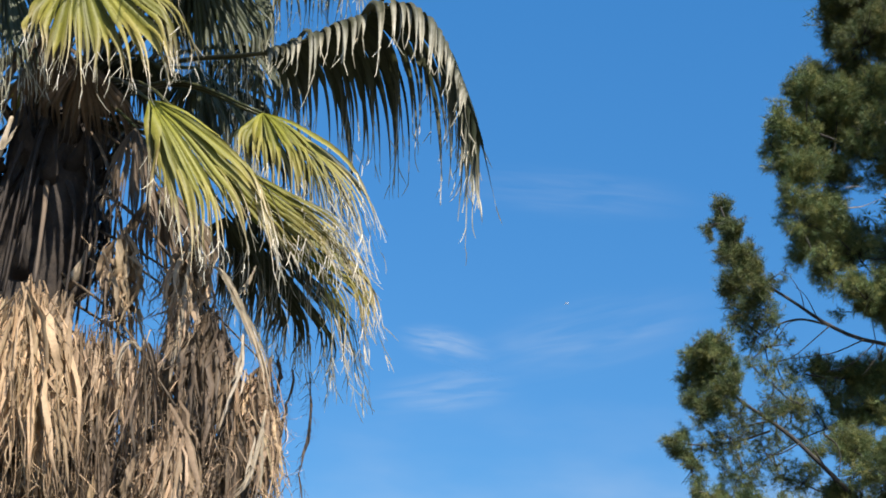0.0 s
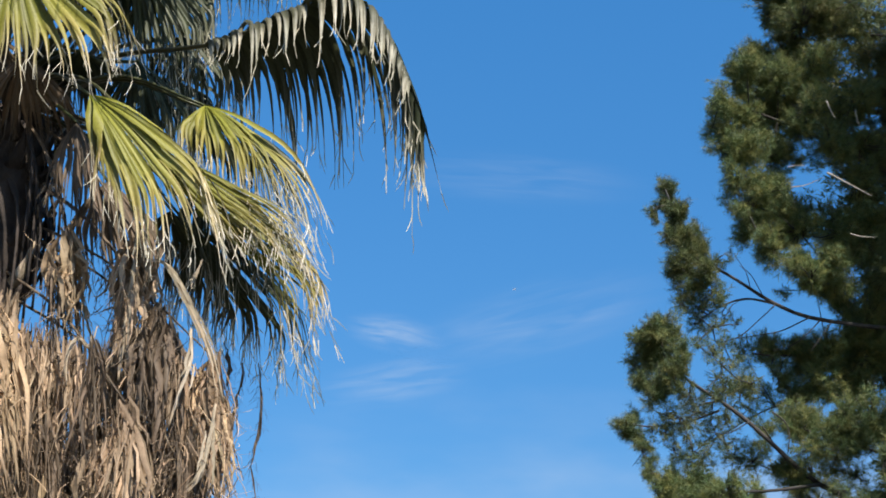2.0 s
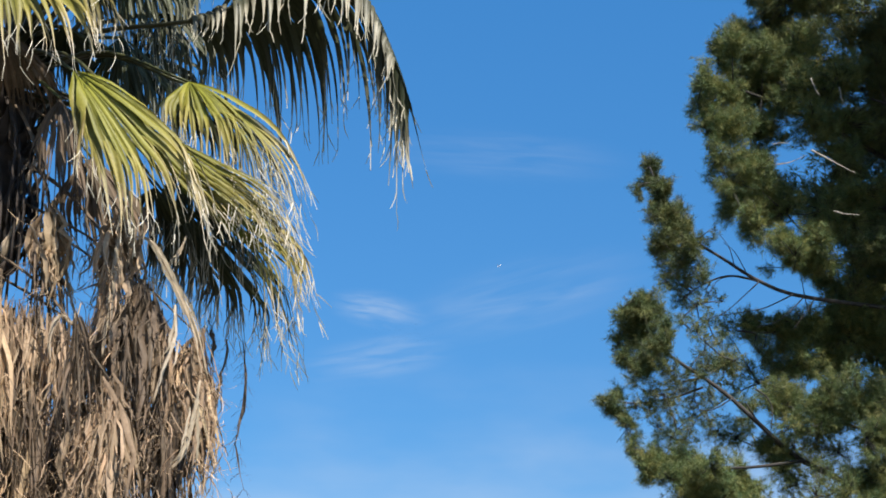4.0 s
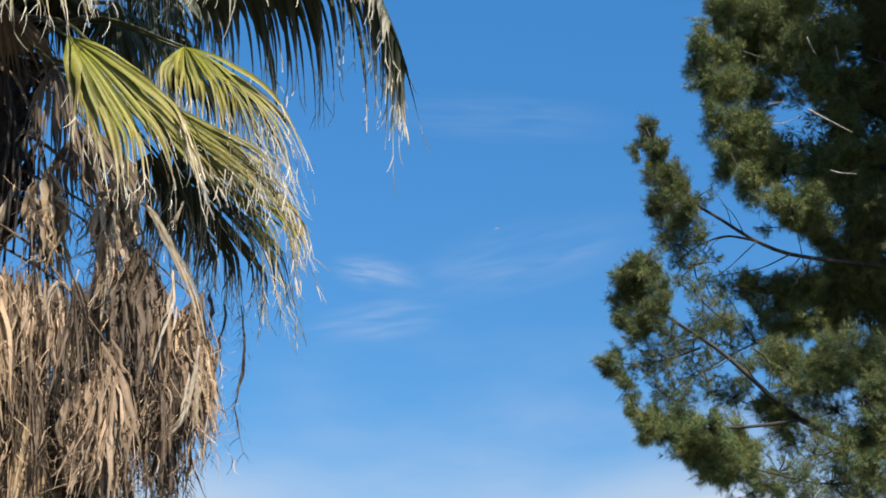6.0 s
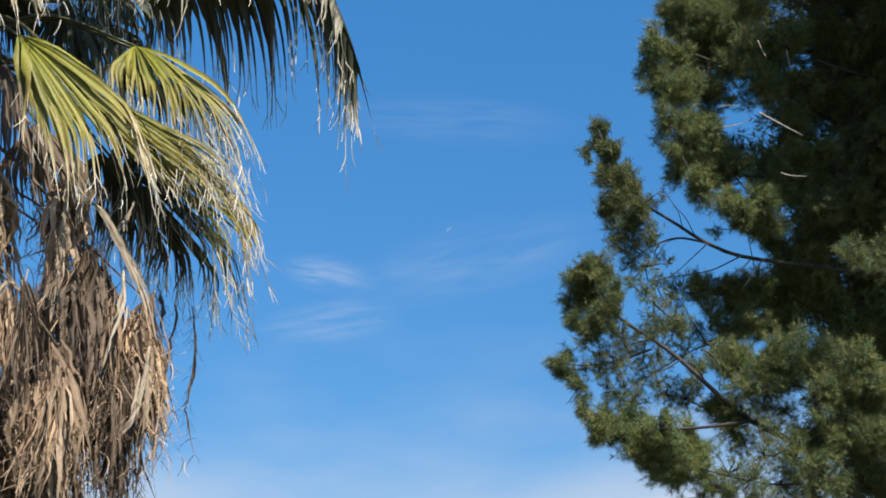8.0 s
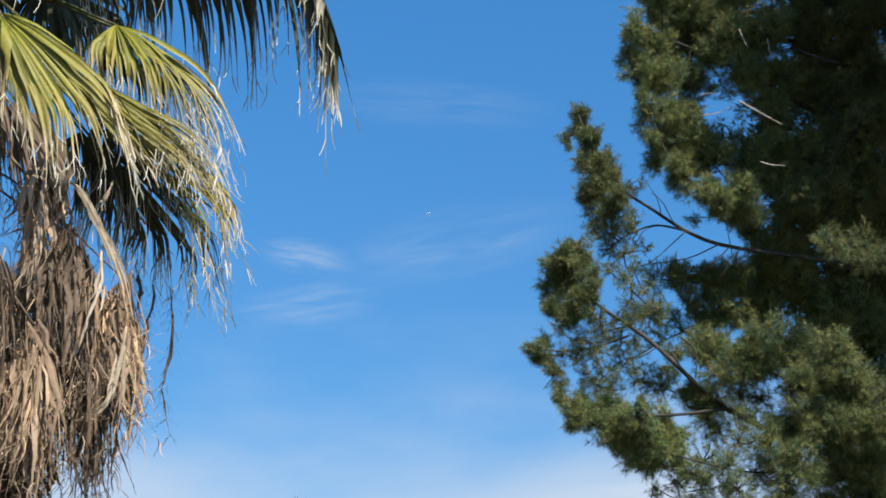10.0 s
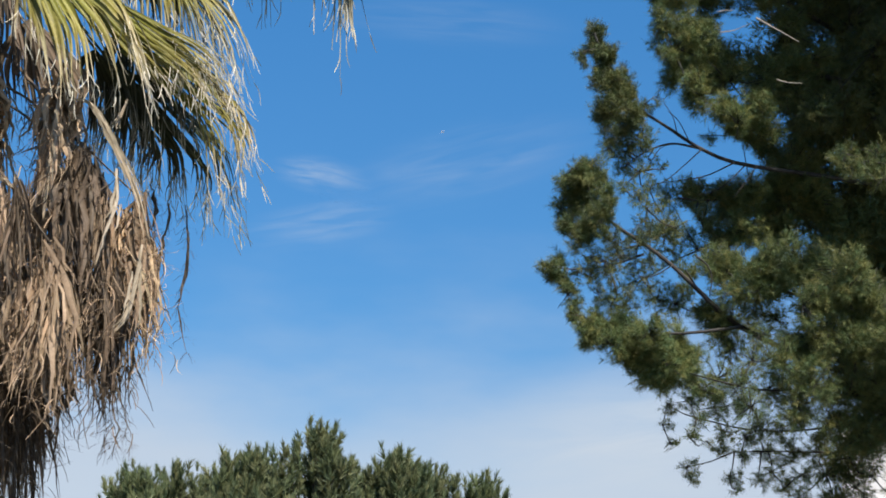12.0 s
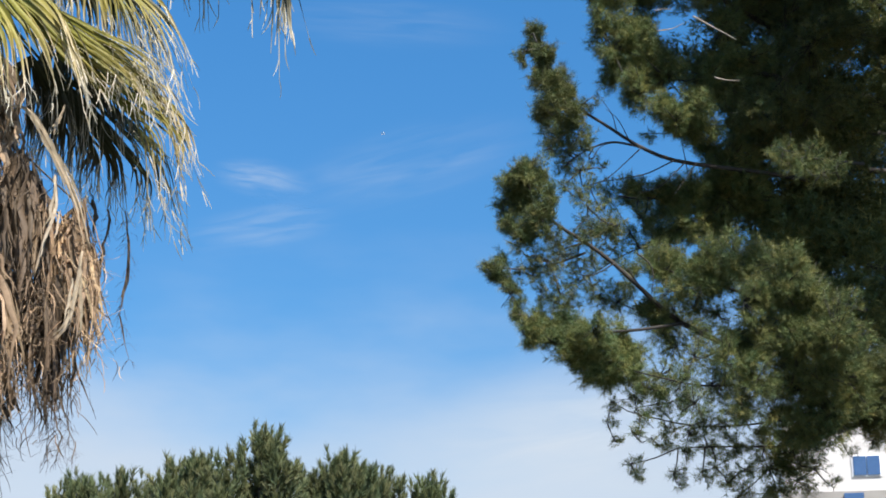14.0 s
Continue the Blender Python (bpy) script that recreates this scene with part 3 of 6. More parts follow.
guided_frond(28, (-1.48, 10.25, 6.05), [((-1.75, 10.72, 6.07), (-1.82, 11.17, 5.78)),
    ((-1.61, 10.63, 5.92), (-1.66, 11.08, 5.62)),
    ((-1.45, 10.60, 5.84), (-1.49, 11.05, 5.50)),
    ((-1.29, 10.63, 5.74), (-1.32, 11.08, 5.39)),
    ((-1.10, 10.72, 5.74), (-1.08, 11.17, 5.36))], FROND_OLIVE_SHADED, OLIVE, 30)
guided_frond(71, (-1.98, 10.40, 8.14), [((-2.21, 10.52, 7.83), (-2.11, 10.52, 7.32)),
    ((-2.03, 10.44, 7.64), (-1.93, 10.44, 7.06)),
    ((-1.89, 10.40, 7.55), (-1.80, 10.40, 6.92)),
    ((-1.74, 10.40, 7.54), (-1.64, 10.40, 6.96)),
    ((-1.59, 10.44, 7.63), (-1.46, 10.44, 6.99)),
    ((-1.47, 10.52, 7.78), (-1.33, 10.52, 7.23))], FROND_OLIVE_SHADED, OLIVE, 38)
guided_frond(72, (-1.19, 10.90, 8.95), [((-1.50, 11.02, 8.48), (-1.52, 11.02, 7.91)),
    ((-1.34, 10.93, 8.41), (-1.29, 10.93, 7.84)),
    ((-1.14, 10.90, 8.46), (-1.11, 10.90, 7.90)),
    ((-0.98, 10.93, 8.52), (-0.92, 10.93, 8.00)),
    ((-0.81, 11.02, 8.65), (-0.70, 11.02, 8.15))], FROND_OLIVE_SHADED, OLIVE, 26)
# dark copy under frond 12: stands for its shaded underside, thickens its shadow
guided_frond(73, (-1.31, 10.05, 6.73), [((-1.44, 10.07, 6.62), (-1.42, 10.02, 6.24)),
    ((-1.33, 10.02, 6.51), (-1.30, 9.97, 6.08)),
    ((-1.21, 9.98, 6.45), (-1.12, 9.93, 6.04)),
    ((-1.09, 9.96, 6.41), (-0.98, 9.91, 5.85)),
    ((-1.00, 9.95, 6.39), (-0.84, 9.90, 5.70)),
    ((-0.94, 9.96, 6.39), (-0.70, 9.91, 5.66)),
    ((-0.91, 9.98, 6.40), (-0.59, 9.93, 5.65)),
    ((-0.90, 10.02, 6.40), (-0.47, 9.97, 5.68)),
    ((-0.95, 10.07, 6.54), (-0.46, 10.02, 5.91))], FROND_OLIVE_SHADED, OLIVE, 44)
guided_frond(74, (-3.19, 9.90, 7.66), [((-3.38, 9.92, 7.20), (-3.29, 9.92, 6.73)),
    ((-3.20, 9.83, 7.08), (-3.08, 9.83, 6.59)),
    ((-3.03, 9.80, 7.03), (-2.93, 9.80, 6.57)),
    ((-2.92, 9.83, 7.10), (-2.81, 9.83, 6.66)),
    ((-2.83, 9.92, 7.25), (-2.69, 9.92, 6.78))], FROND_OLIVE_SHADED, OLIVE, 30)
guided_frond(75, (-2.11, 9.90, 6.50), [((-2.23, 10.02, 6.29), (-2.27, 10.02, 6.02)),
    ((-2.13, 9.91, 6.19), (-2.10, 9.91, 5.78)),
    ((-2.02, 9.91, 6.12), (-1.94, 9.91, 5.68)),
    ((-1.94, 10.02, 6.09), (-1.88, 10.02, 5.65))], FROND_DRY_SHADED, CROWN_SHADE, 20)
guided_frond(76, (-1.76, 10.70, 7.29), [((-1.94, 10.82, 7.17), (-1.96, 10.82, 6.85)),
    ((-1.79, 10.73, 7.04), (-1.78, 10.73, 6.61)),
    ((-1.65, 10.70, 7.04), (-1.62, 10.70, 6.61)),
    ((-1.49, 10.73, 7.12), (-1.45, 10.73, 6.73)),
    ((-1.35, 10.82, 7.25), (-1.23, 10.82, 6.89))], FROND_OLIVE_SHADED, OLIVE, 28)
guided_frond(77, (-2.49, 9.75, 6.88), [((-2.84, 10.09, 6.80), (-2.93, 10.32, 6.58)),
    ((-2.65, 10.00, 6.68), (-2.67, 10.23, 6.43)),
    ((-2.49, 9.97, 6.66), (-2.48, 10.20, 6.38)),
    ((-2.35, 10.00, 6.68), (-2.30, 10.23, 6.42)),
    ((-2.21, 10.09, 6.78), (-2.13, 10.32, 6.54))], FROND_DRY_SHADED, CROWN_SHADE, 30)
guided_frond(78, (-1.86, 10.70, 8.40), [((-2.22, 10.82, 8.14), (-2.16, 10.82, 7.70)),
    ((-2.03, 10.73, 7.90), (-1.96, 10.73, 7.38)),
    ((-1.83, 10.70, 7.81), (-1.72, 10.70, 7.15)),
    ((-1.62, 10.73, 7.84), (-1.50, 10.73, 7.14)),
    ((-1.46, 10.82, 8.06), (-1.34, 10.82, 7.53))], FROND_OLIVE_SHADED, OLIVE, 40)
guided_frond(79, (-1.83, 10.30, 7.20), [((-2.07, 10.42, 6.93), (-2.07, 10.42, 6.53)),
    ((-1.92, 10.33, 6.82), (-1.88, 10.33, 6.33)),
    ((-1.78, 10.30, 6.80), (-1.68, 10.30, 6.20)),
    ((-1.63, 10.33, 6.83), (-1.52, 10.33, 6.31)),
    ((-1.53, 10.42, 6.93), (-1.44, 10.42, 6.49))], FROND_OLIVE_SHADED, OLIVE, 34)
guided_frond(80, (-1.56, 10.50, 7.52), [((-1.81, 10.62, 7.38), (-1.80, 10.62, 7.01)),
    ((-1.66, 10.53, 7.27), (-1.62, 10.53, 6.80)),
    ((-1.51, 10.50, 7.25), (-1.43, 10.50, 6.71)),
    ((-1.36, 10.53, 7.32), (-1.25, 10.53, 6.69)),
    ((-1.24, 10.62, 7.45), (-1.09, 10.62, 6.84))], FROND_OLIVE_SHADED, OLIVE, 34)
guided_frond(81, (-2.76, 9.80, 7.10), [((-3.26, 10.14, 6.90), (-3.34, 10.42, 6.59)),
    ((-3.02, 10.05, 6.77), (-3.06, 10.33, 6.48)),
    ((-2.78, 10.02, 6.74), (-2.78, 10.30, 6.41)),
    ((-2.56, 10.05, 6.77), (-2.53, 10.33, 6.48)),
    ((-2.40, 10.14, 6.93), (-2.32, 10.42, 6.66))], FROND_DRY_SHADED, CROWN_SHADE, 36)
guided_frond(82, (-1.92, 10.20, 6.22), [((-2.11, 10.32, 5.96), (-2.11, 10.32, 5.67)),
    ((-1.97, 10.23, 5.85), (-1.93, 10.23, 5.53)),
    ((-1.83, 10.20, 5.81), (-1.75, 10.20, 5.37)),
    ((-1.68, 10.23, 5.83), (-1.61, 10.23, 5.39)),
    ((-1.55, 10.32, 5.92), (-1.45, 10.32, 5.52))], FROND_DRY_SHADED, CROWN_SHADE, 28)
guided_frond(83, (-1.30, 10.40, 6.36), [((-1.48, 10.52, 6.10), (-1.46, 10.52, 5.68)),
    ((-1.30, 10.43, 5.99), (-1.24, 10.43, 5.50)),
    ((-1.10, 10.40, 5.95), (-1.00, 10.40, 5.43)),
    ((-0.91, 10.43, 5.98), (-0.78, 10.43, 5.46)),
    ((-0.77, 10.52, 6.08), (-0.61, 10.52, 5.67))], FROND_OLIVE_SHADED, OLIVE, 34)
# dark backing added behind the hub, for the unlit inside of the crown
guided_frond(85, (-2.19, 10.10, 7.15), [((-2.60, 10.45, 7.16), (-2.71, 10.85, 7.02)),
    ((-2.46, 10.45, 7.05), (-2.55, 10.85, 6.89)),
    ((-2.32, 10.45, 7.02), (-2.38, 10.85, 6.84)),
    ((-2.18, 10.45, 7.03), (-2.20, 10.85, 6.87)),
    ((-2.05, 10.45, 7.08), (-2.02, 10.85, 6.91)),
    ((-1.96, 10.45, 7.20), (-1.87, 10.85, 7.03))], FROND_OLIVE_SHADED, OLIVE, 46)
frond(19, (-3.35, 9.80, 6.80), (-0.6, -0.4, -0.1), (0, 0, 1), 1.2, 100, 0.5, FROND_YELLOW, LIT)
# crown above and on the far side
# unseen fronds added over the near side, placed to shade those below
frond(97, (-1.00, 10.30, 8.95), (0.25, -0.60, 0.12), (0, -0.1, 1), 0.60, 88, 0.07, FROND_OLIVE_SHADED, "added fan frond of the upper crown", 34)
frond(98, (-0.55, 10.35, 8.90), (0.40, -0.60, 0.12), (0, -0.1, 1), 0.60, 88, 0.07, FROND_OLIVE_SHADED, "added fan frond of the upper crown", 34)
frond(90, (-3.20, 9.65, 8.25), (-0.20, -0.9, 0.12), (0, -0.1, 1), 0.85, 88, 0.07, FROND_OLIVE_SHADED, "added fan frond of the upper crown", 40)
frond(91, (-2.60, 9.60, 8.20), (0.00, -0.9, 0.12), (0, -0.1, 1), 0.85, 88, 0.07, FROND_OLIVE_SHADED, "added fan frond of the upper crown", 40)
frond(92, (-2.00, 9.60, 8.25), (0.05, -0.9, 0.12), (0, -0.1, 1), 0.85, 88, 0.07, FROND_OLIVE_SHADED, "added fan frond of the upper crown", 40)
frond(93, (-1.40, 9.70, 8.30), (0.15, -0.9, 0.12), (0, -0.1, 1), 0.85, 88, 0.07, FROND_OLIVE_SHADED, "added fan frond of the upper crown", 40)
frond(94, (-2.30, 9.90, 8.75), (0.10, -0.9, 0.12), (0, -0.1, 1), 0.85, 88, 0.07, FROND_OLIVE_SHADED, "added fan frond of the upper crown", 40)
frond(95, (-1.70, 10.10, 8.80), (0.20, -0.9, 0.12), (0, -0.1, 1), 0.85, 88, 0.07, FROND_OLIVE_SHADED, "added fan frond of the upper crown", 40)
frond(96, (-2.90, 10.00, 8.70), (-0.20, -0.9, 0.12), (0, -0.1, 1), 0.85, 88, 0.07, FROND_OLIVE_SHADED, "added fan frond of the upper crown", 40)
_r = random.Random(5)
for _i in range(26):
    _a = math.tau * (_i * 0.381966 % 1)
    _e = _r.uniform(0.15, 1.3)
    _o = Vector((math.cos(_a) * math.cos(_e), math.sin(_a) * math.cos(_e), math.sin(_e)))
    if _e < 0.95 and (_o.y < 0.35 or _o.x > 0.2):
        continue
    frond(40 + _i, CROWN + UP * 0.35 + _o * _r.uniform(0.9, 1.25), _o + UP * 0.25, (0, 0, 1), _r.uniform(0.9, 1.1), 100, 0.40, _r.choice((FROND_OLIVE_SHADED, FROND_YELLOW)), "added fan frond of the upper crown", 26)


def dry_blade(seed, length, mat):
    """A dead fan leaf: a crumpled, hanging bundle of curled strips and threads. Hangs from the origin; +x is outwards."""
    rng = random.Random(seed)
    mat_pale = mat is FROND_DRY
    s = Soup()
    for k in range(38):
        p = Vector((rng.uniform(-0.04, 0.06), rng.uniform(-0.07, 0.07), rng.uniform(-0.12, 0.03)))
        cur = Vector((rng.uniform(-0.2, 0.35), rng.uniform(-0.42, 0.42), -1)).normalized()
        n = 9
        seg = length * rng.uniform(0.4, 1.05) / n
        w0 = rng.choice((0.009, 0.013, 0.018, 0.026, 0.040, 0.056)) if mat_pale else rng.choice((0.007, 0.011, 0.016, 0.025, 0.038))
        tw = rng.uniform(0, math.tau)
        tws = rng.uniform(-0.45, 0.45)
        rough = rng.choice((0.04, 0.08, 0.18)) if mat_pale else rng.choice((0.06, 0.14, 0.28))
        pts, sides, ups, wid, us = [], [], [], [], []
        for i in range(n + 1):
            t = i / n
            pts.append(p.copy())
            a = Vector((math.cos(tw), math.sin(tw), 0))
            a = (a - cur * a.dot(cur)).normalized()
            sides.append(a)
            ups.append(a.cross(cur))
            wid.append(max(0.004, w0 * min(1.0, 0.35 + t * 3) * (1 - t ** 2.2) * rng.uniform(0.75, 1.15)))
            us.append(t)
            tw += tws
            cur = (cur + Vector((rng.uniform(-rough, rough), rng.uniform(-rough, rough), -0.30))).normalized()
            p = p + cur * seg
        s.strip(pts, sides, wid, us, rng.uniform(0.1, 0.5), ups)
    for k in range(60):
        p = Vector((rng.uniform(-0.12, 0.16), rng.uniform(-0.17, 0.17), -length * rng.uniform(0.1, 1.1)))
        cur = Vector((rng.uniform(-1, 1), rng.uniform(-1, 1), rng.uniform(-1, 0.2))).normalized()
        curl = Vector((rng.uniform(-1, 1), rng.uniform(-1, 1), rng.uniform(-1, 0.5))) * 0.40
        pts = []
        for i in range(5):
            pts.append(p.copy())
            p = p + cur * 0.052
            cur = (cur + curl).normalized()
        s.strip(pts, [Vector((0.8, 0.6, 0))] * 5, [0.007, 0.007, 0.006, 0.005, 0.003], [rng.uniform(0.3, 1.0)] * 5, 0.1)
    return s.mesh("dry_leaf", mat)


PALE, BROWN, SHADED = ([dry_blade(100 + 10 * j + i, 0.9 + 0.07 * (i % 6), m) for i in range(8)] for j, m in enumerate((FROND_DRY, FROND_BROWN, FROND_DRY_SHADED)))


def dry_leaf(rng, stock, hang, a, sc):
    ob = part("dry_leaf", rng.choice(stock), palm)
    ob.matrix_basis = Matrix.Translation(hang - PALM_AT) @ Euler((rng.uniform(-0.12, 0.12), rng.uniform(-0.15, 0.12), a)).to_matrix().to_4x4() @ Matrix.Diagonal((sc, sc, sc, 1))


def skirt():
    rng = random.Random(9)
    for i in range(360):
        a = rng.uniform(0, math.tau)
        level = rng.random()
        z = CROWN.z - 1.47 - 1.42 * level
        out = Vector((math.cos(a), math.sin(a), 0))
        r = 0.26 + (0.95 - 0.12 * level) * rng.random() ** 0.8
        if r > 0.62:
            a = round(a / 0.33) * 0.33 + 0.1 * math.sin(7 * level) + rng.gauss(0, 0.055)
            out = Vector((math.cos(a), math.sin(a), 0))
        hang = Vector((CROWN.x, CROWN.y, z)) + out * r
        side = out.x * 0.8 + r * 0.25
        if side > 0.35 and rng.random() < 0.45:
            continue
        # sunny side takes pale leaves; core, bottom and right take dark ones as shade
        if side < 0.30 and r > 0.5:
            stock = rng.choice((PALE, PALE, PALE, PALE, BROWN, SHADED))
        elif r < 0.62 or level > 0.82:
            stock = SHADED if rng.random() < 0.75 else BROWN
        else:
            stock = rng.choice((PALE, BROWN, BROWN, SHADED, SHADED, SHADED, SHADED))
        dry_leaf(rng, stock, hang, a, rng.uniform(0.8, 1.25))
    for h in ((-2.22, 9.85, 5.06), (-2.10, 9.90, 5.03), (-1.97, 9.85, 4.95)):
        h = Vector(h)
        dry_leaf(rng, rng.choice((PALE, BROWN)), h, math.atan2(h.y - CROWN.y, h.x - CROWN.x), rng.uniform(0.85, 1.1))
    # leaves that died last hang further out, from long stalks
    for k, h in enumerate(((-1.67, 9.90, 5.66), (-1.69, 9.70, 5.27), (-1.20, 10.00, 4.85), (-2.08, 9.90, 5.71), 
                           (-1.49, 9.80, 5.02), (-1.25, 10.20, 4.72), (-1.30, 9.90, 4.85), (-1.70, 9.60, 4.93), (-1.17, 10.10, 4.55), (-1.46, 9.70, 4.62), (-1.24, 9.90, 4.41), (-1.54, 9.60, 4.29))):
        h = Vector(h)
        out = (h - CROWN)
        a = math.atan2(out.y, out.x)
        q = h + Vector((rng.uniform(-0.06, 0.06), rng.uniform(-0.15, 0.15), rng.uniform(-0.12, 0.05)))
        # mostly dark stock here, for the shadow the fronds throw on this side
        dry_leaf(rng, (SHADED, BROWN, SHADED, SHADED, BROWN)[k % 5], q, a, rng.uniform(0.75, 1.0))


skirt()
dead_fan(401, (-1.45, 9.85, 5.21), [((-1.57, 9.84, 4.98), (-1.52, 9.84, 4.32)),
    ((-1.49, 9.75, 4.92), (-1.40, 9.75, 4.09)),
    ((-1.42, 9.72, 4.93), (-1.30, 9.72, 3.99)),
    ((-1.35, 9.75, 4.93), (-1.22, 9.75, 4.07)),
    ((-1.29, 9.84, 4.89), (-1.17, 9.84, 4.31))], FROND_DRY_SHADED, 150)
dead_fan(402, (-1.16, 9.95, 4.83), [((-1.22, 9.97, 4.63), (-1.22, 9.97, 4.20)),
    ((-1.14, 9.88, 4.57), (-1.05, 9.88, 3.94)),
    ((-1.05, 9.85, 4.57), (-0.95, 9.85, 3.86)),
    ((-0.98, 9.88, 4.58), (-0.88, 9.88, 3.87)),
    ((-0.92, 9.97, 4.54), (-0.82, 9.97, 4.00))], FROND_DRY, 104)
dead_fan(403, (-1.63, 9.85, 5.69), [((-1.80, 9.92, 5.41), (-1.77, 9.92, 4.99)),
    ((-1.72, 9.83, 5.35), (-1.65, 9.83, 4.86)),
    ((-1.64, 9.80, 5.34), (-1.58, 9.80, 4.81)),
    ((-1.56, 9.83, 5.38), (-1.52, 9.83, 5.02)),
    ((-1.51, 9.92, 5.44), (-1.43, 9.92, 5.10))], FROND_BROWN, 96)
dead_fan(404, (-2.09, 9.90, 5.74), [((-2.16, 10.02, 5.54), (-2.12, 10.02, 5.19)),
    ((-2.08, 9.91, 5.47), (-2.02, 9.91, 5.04)),
    ((-2.03, 9.91, 5.47), (-1.96, 9.91, 5.05)),
    ((-2.02, 10.02, 5.55), (-1.94, 10.02, 5.21))], FROND_BROWN, 56)
dead_fan(405, (-2.45, 9.35, 5.13), [((-2.76, 9.42, 4.84), (-2.69, 9.42, 4.07)),
    ((-2.59, 9.33, 4.75), (-2.45, 9.33, 3.79)),
    ((-2.43, 9.30, 4.75), (-2.27, 9.30, 3.74)),
    ((-2.29, 9.33, 4.77), (-2.11, 9.33, 3.79)),
    ((-2.15, 9.42, 4.85), (-1.97, 9.42, 3.96))], FROND_DRY, 160)
dead_fan(406, (-1.08, 9.90, 4.92), [((-1.20, 9.92, 4.69), (-1.20, 9.92, 4.29)),
    ((-1.13, 9.83, 4.63), (-1.10, 9.83, 3.99)),
    ((-1.06, 9.80, 4.63), (-1.00, 9.80, 3.81)),
    ((-1.01, 9.83, 4.64), (-0.94, 9.83, 3.86)),
    ((-0.99, 9.92, 4.67), (-0.91, 9.92, 4.02))], FROND_BROWN, 88)
dead_fan(407, (-1.46, 9.90, 5.23), [((-1.62, 9.88, 4.88), (-1.61, 9.88, 4.37)),
    ((-1.51, 9.79, 4.82), (-1.45, 9.79, 4.14)),
    ((-1.43, 9.76, 4.85), (-1.33, 9.76, 4.07)),
    ((-1.34, 9.79, 4.86), (-1.25, 9.79, 4.22)),
    ((-1.27, 9.88, 4.86), (-1.19, 9.88, 4.43))], FROND_DRY_SHADED, 150)
dead_fan(408, (-1.54, 9.60, 4.50), [((-1.74, 9.62, 4.18), (-1.73, 9.62, 3.73)),
    ((-1.62, 9.53, 4.13), (-1.58, 9.53, 3.55)),
    ((-1.52, 9.50, 4.12), (-1.45, 9.50, 3.42)),
    ((-1.43, 9.53, 4.14), (-1.35, 9.53, 3.50)),
    ((-1.34, 9.62, 4.20), (-1.27, 9.62, 3.72))], FROND_BROWN, 112)
dead_fan(409, (-1.27, 9.90, 4.35), [((-1.39, 10.02, 4.16), (-1.40, 10.02, 3.74)),
    ((-1.28, 9.91, 4.11), (-1.25, 9.91, 3.51)),
    ((-1.22, 9.91, 4.11), (-1.14, 9.91, 3.45)),
    ((-1.16, 10.02, 4.18), (-1.09, 10.02, 3.68))], FROND_DRY_SHADED, 88)
dead_fan(410, (-1.69, 10.20, 4.20), [((-1.89, 10.32, 3.92), (-1.86, 10.32, 3.35)),
    ((-1.77, 10.23, 3.87), (-1.71, 10.23, 3.17)),
    ((-1.66, 10.20, 3.87), (-1.56, 10.20, 3.10)),
    ((-1.55, 10.23, 3.92), (-1.47, 10.23, 3.36)),
    ((-1.46, 10.32, 3.98), (-1.37, 10.32, 3.59))], FROND_DRY_SHADED, 104)


def strap(points, width):
    """A flat dead leaf stem, its broad side outwards, thin at both margins."""
    s, n, ring = Soup(), 16, 8
    pts = bent(points, n)
    rng = random.Random(int(1000 * (points[0][0] + points[0][2])))
    turn = rng.uniform(-0.4, 0.4)
    for i, p in enumerate(pts):
        d = (pts[min(i + 1, n)] - pts[max(i - 1, 0)]).normalized()
        a = d.cross(Vector((math.sin(turn), math.cos(turn), 0.2))).normalized()
        b = a.cross(d)
        turn += rng.uniform(-0.12, 0.12)
        w = width * (0.62 - 0.34 * i / n) * min(1.0, 0.35 + 0.12 * i) * rng.uniform(0.75, 1.1)
        for k in range(ring):
            q = math.tau * k / ring
            s.v.append(p + a * (math.cos(q) * w) + b * (math.sin(q) * w * 0.22 + abs(math.cos(q)) * w * 0.25))
            s.u.append(i / n)
    for i in range(n):
        for k in range(ring):
            q = i * ring
            s.f.append((q + k, q + (k + 1) % ring, q + ring + (k + 1) % ring, q + ring + k))
    s.f += [tuple(range(ring))[::-1], tuple(n * ring + k for k in range(ring))]
    for _ in range(5):
        first, last = rng.randint(0, 6), rng.randint(9, n)
        off, spread = Vector((rng.gauss(0, 0.4), -0.4, 0)) * width, Vector((rng.gauss(0, 1), rng.gauss(0, 1), 0)) * (width * 1.3)
        run = [pts[i] + off + spread * ((i - first) / n) + Vector((rng.gauss(0, 0.004), rng.gauss(0, 0.004), 0)) for i in range(first, last + 1)]
        m = len(run)
        across = (run[-1] - run[0]).normalized().cross(Vector((rng.uniform(-0.5, 0.5), 1, 0.2))).normalized()
        s.strip(run, [across] * m, [width * rng.uniform(0.3, 0.6) * math.sin(math.pi * (0.12 + 0.86 * i / (m - 1))) for i in range(m)], [rng.random()] * m, 0.3)
    on_palm("dry_stalk", s, STALK, "pale dry bent stalk")


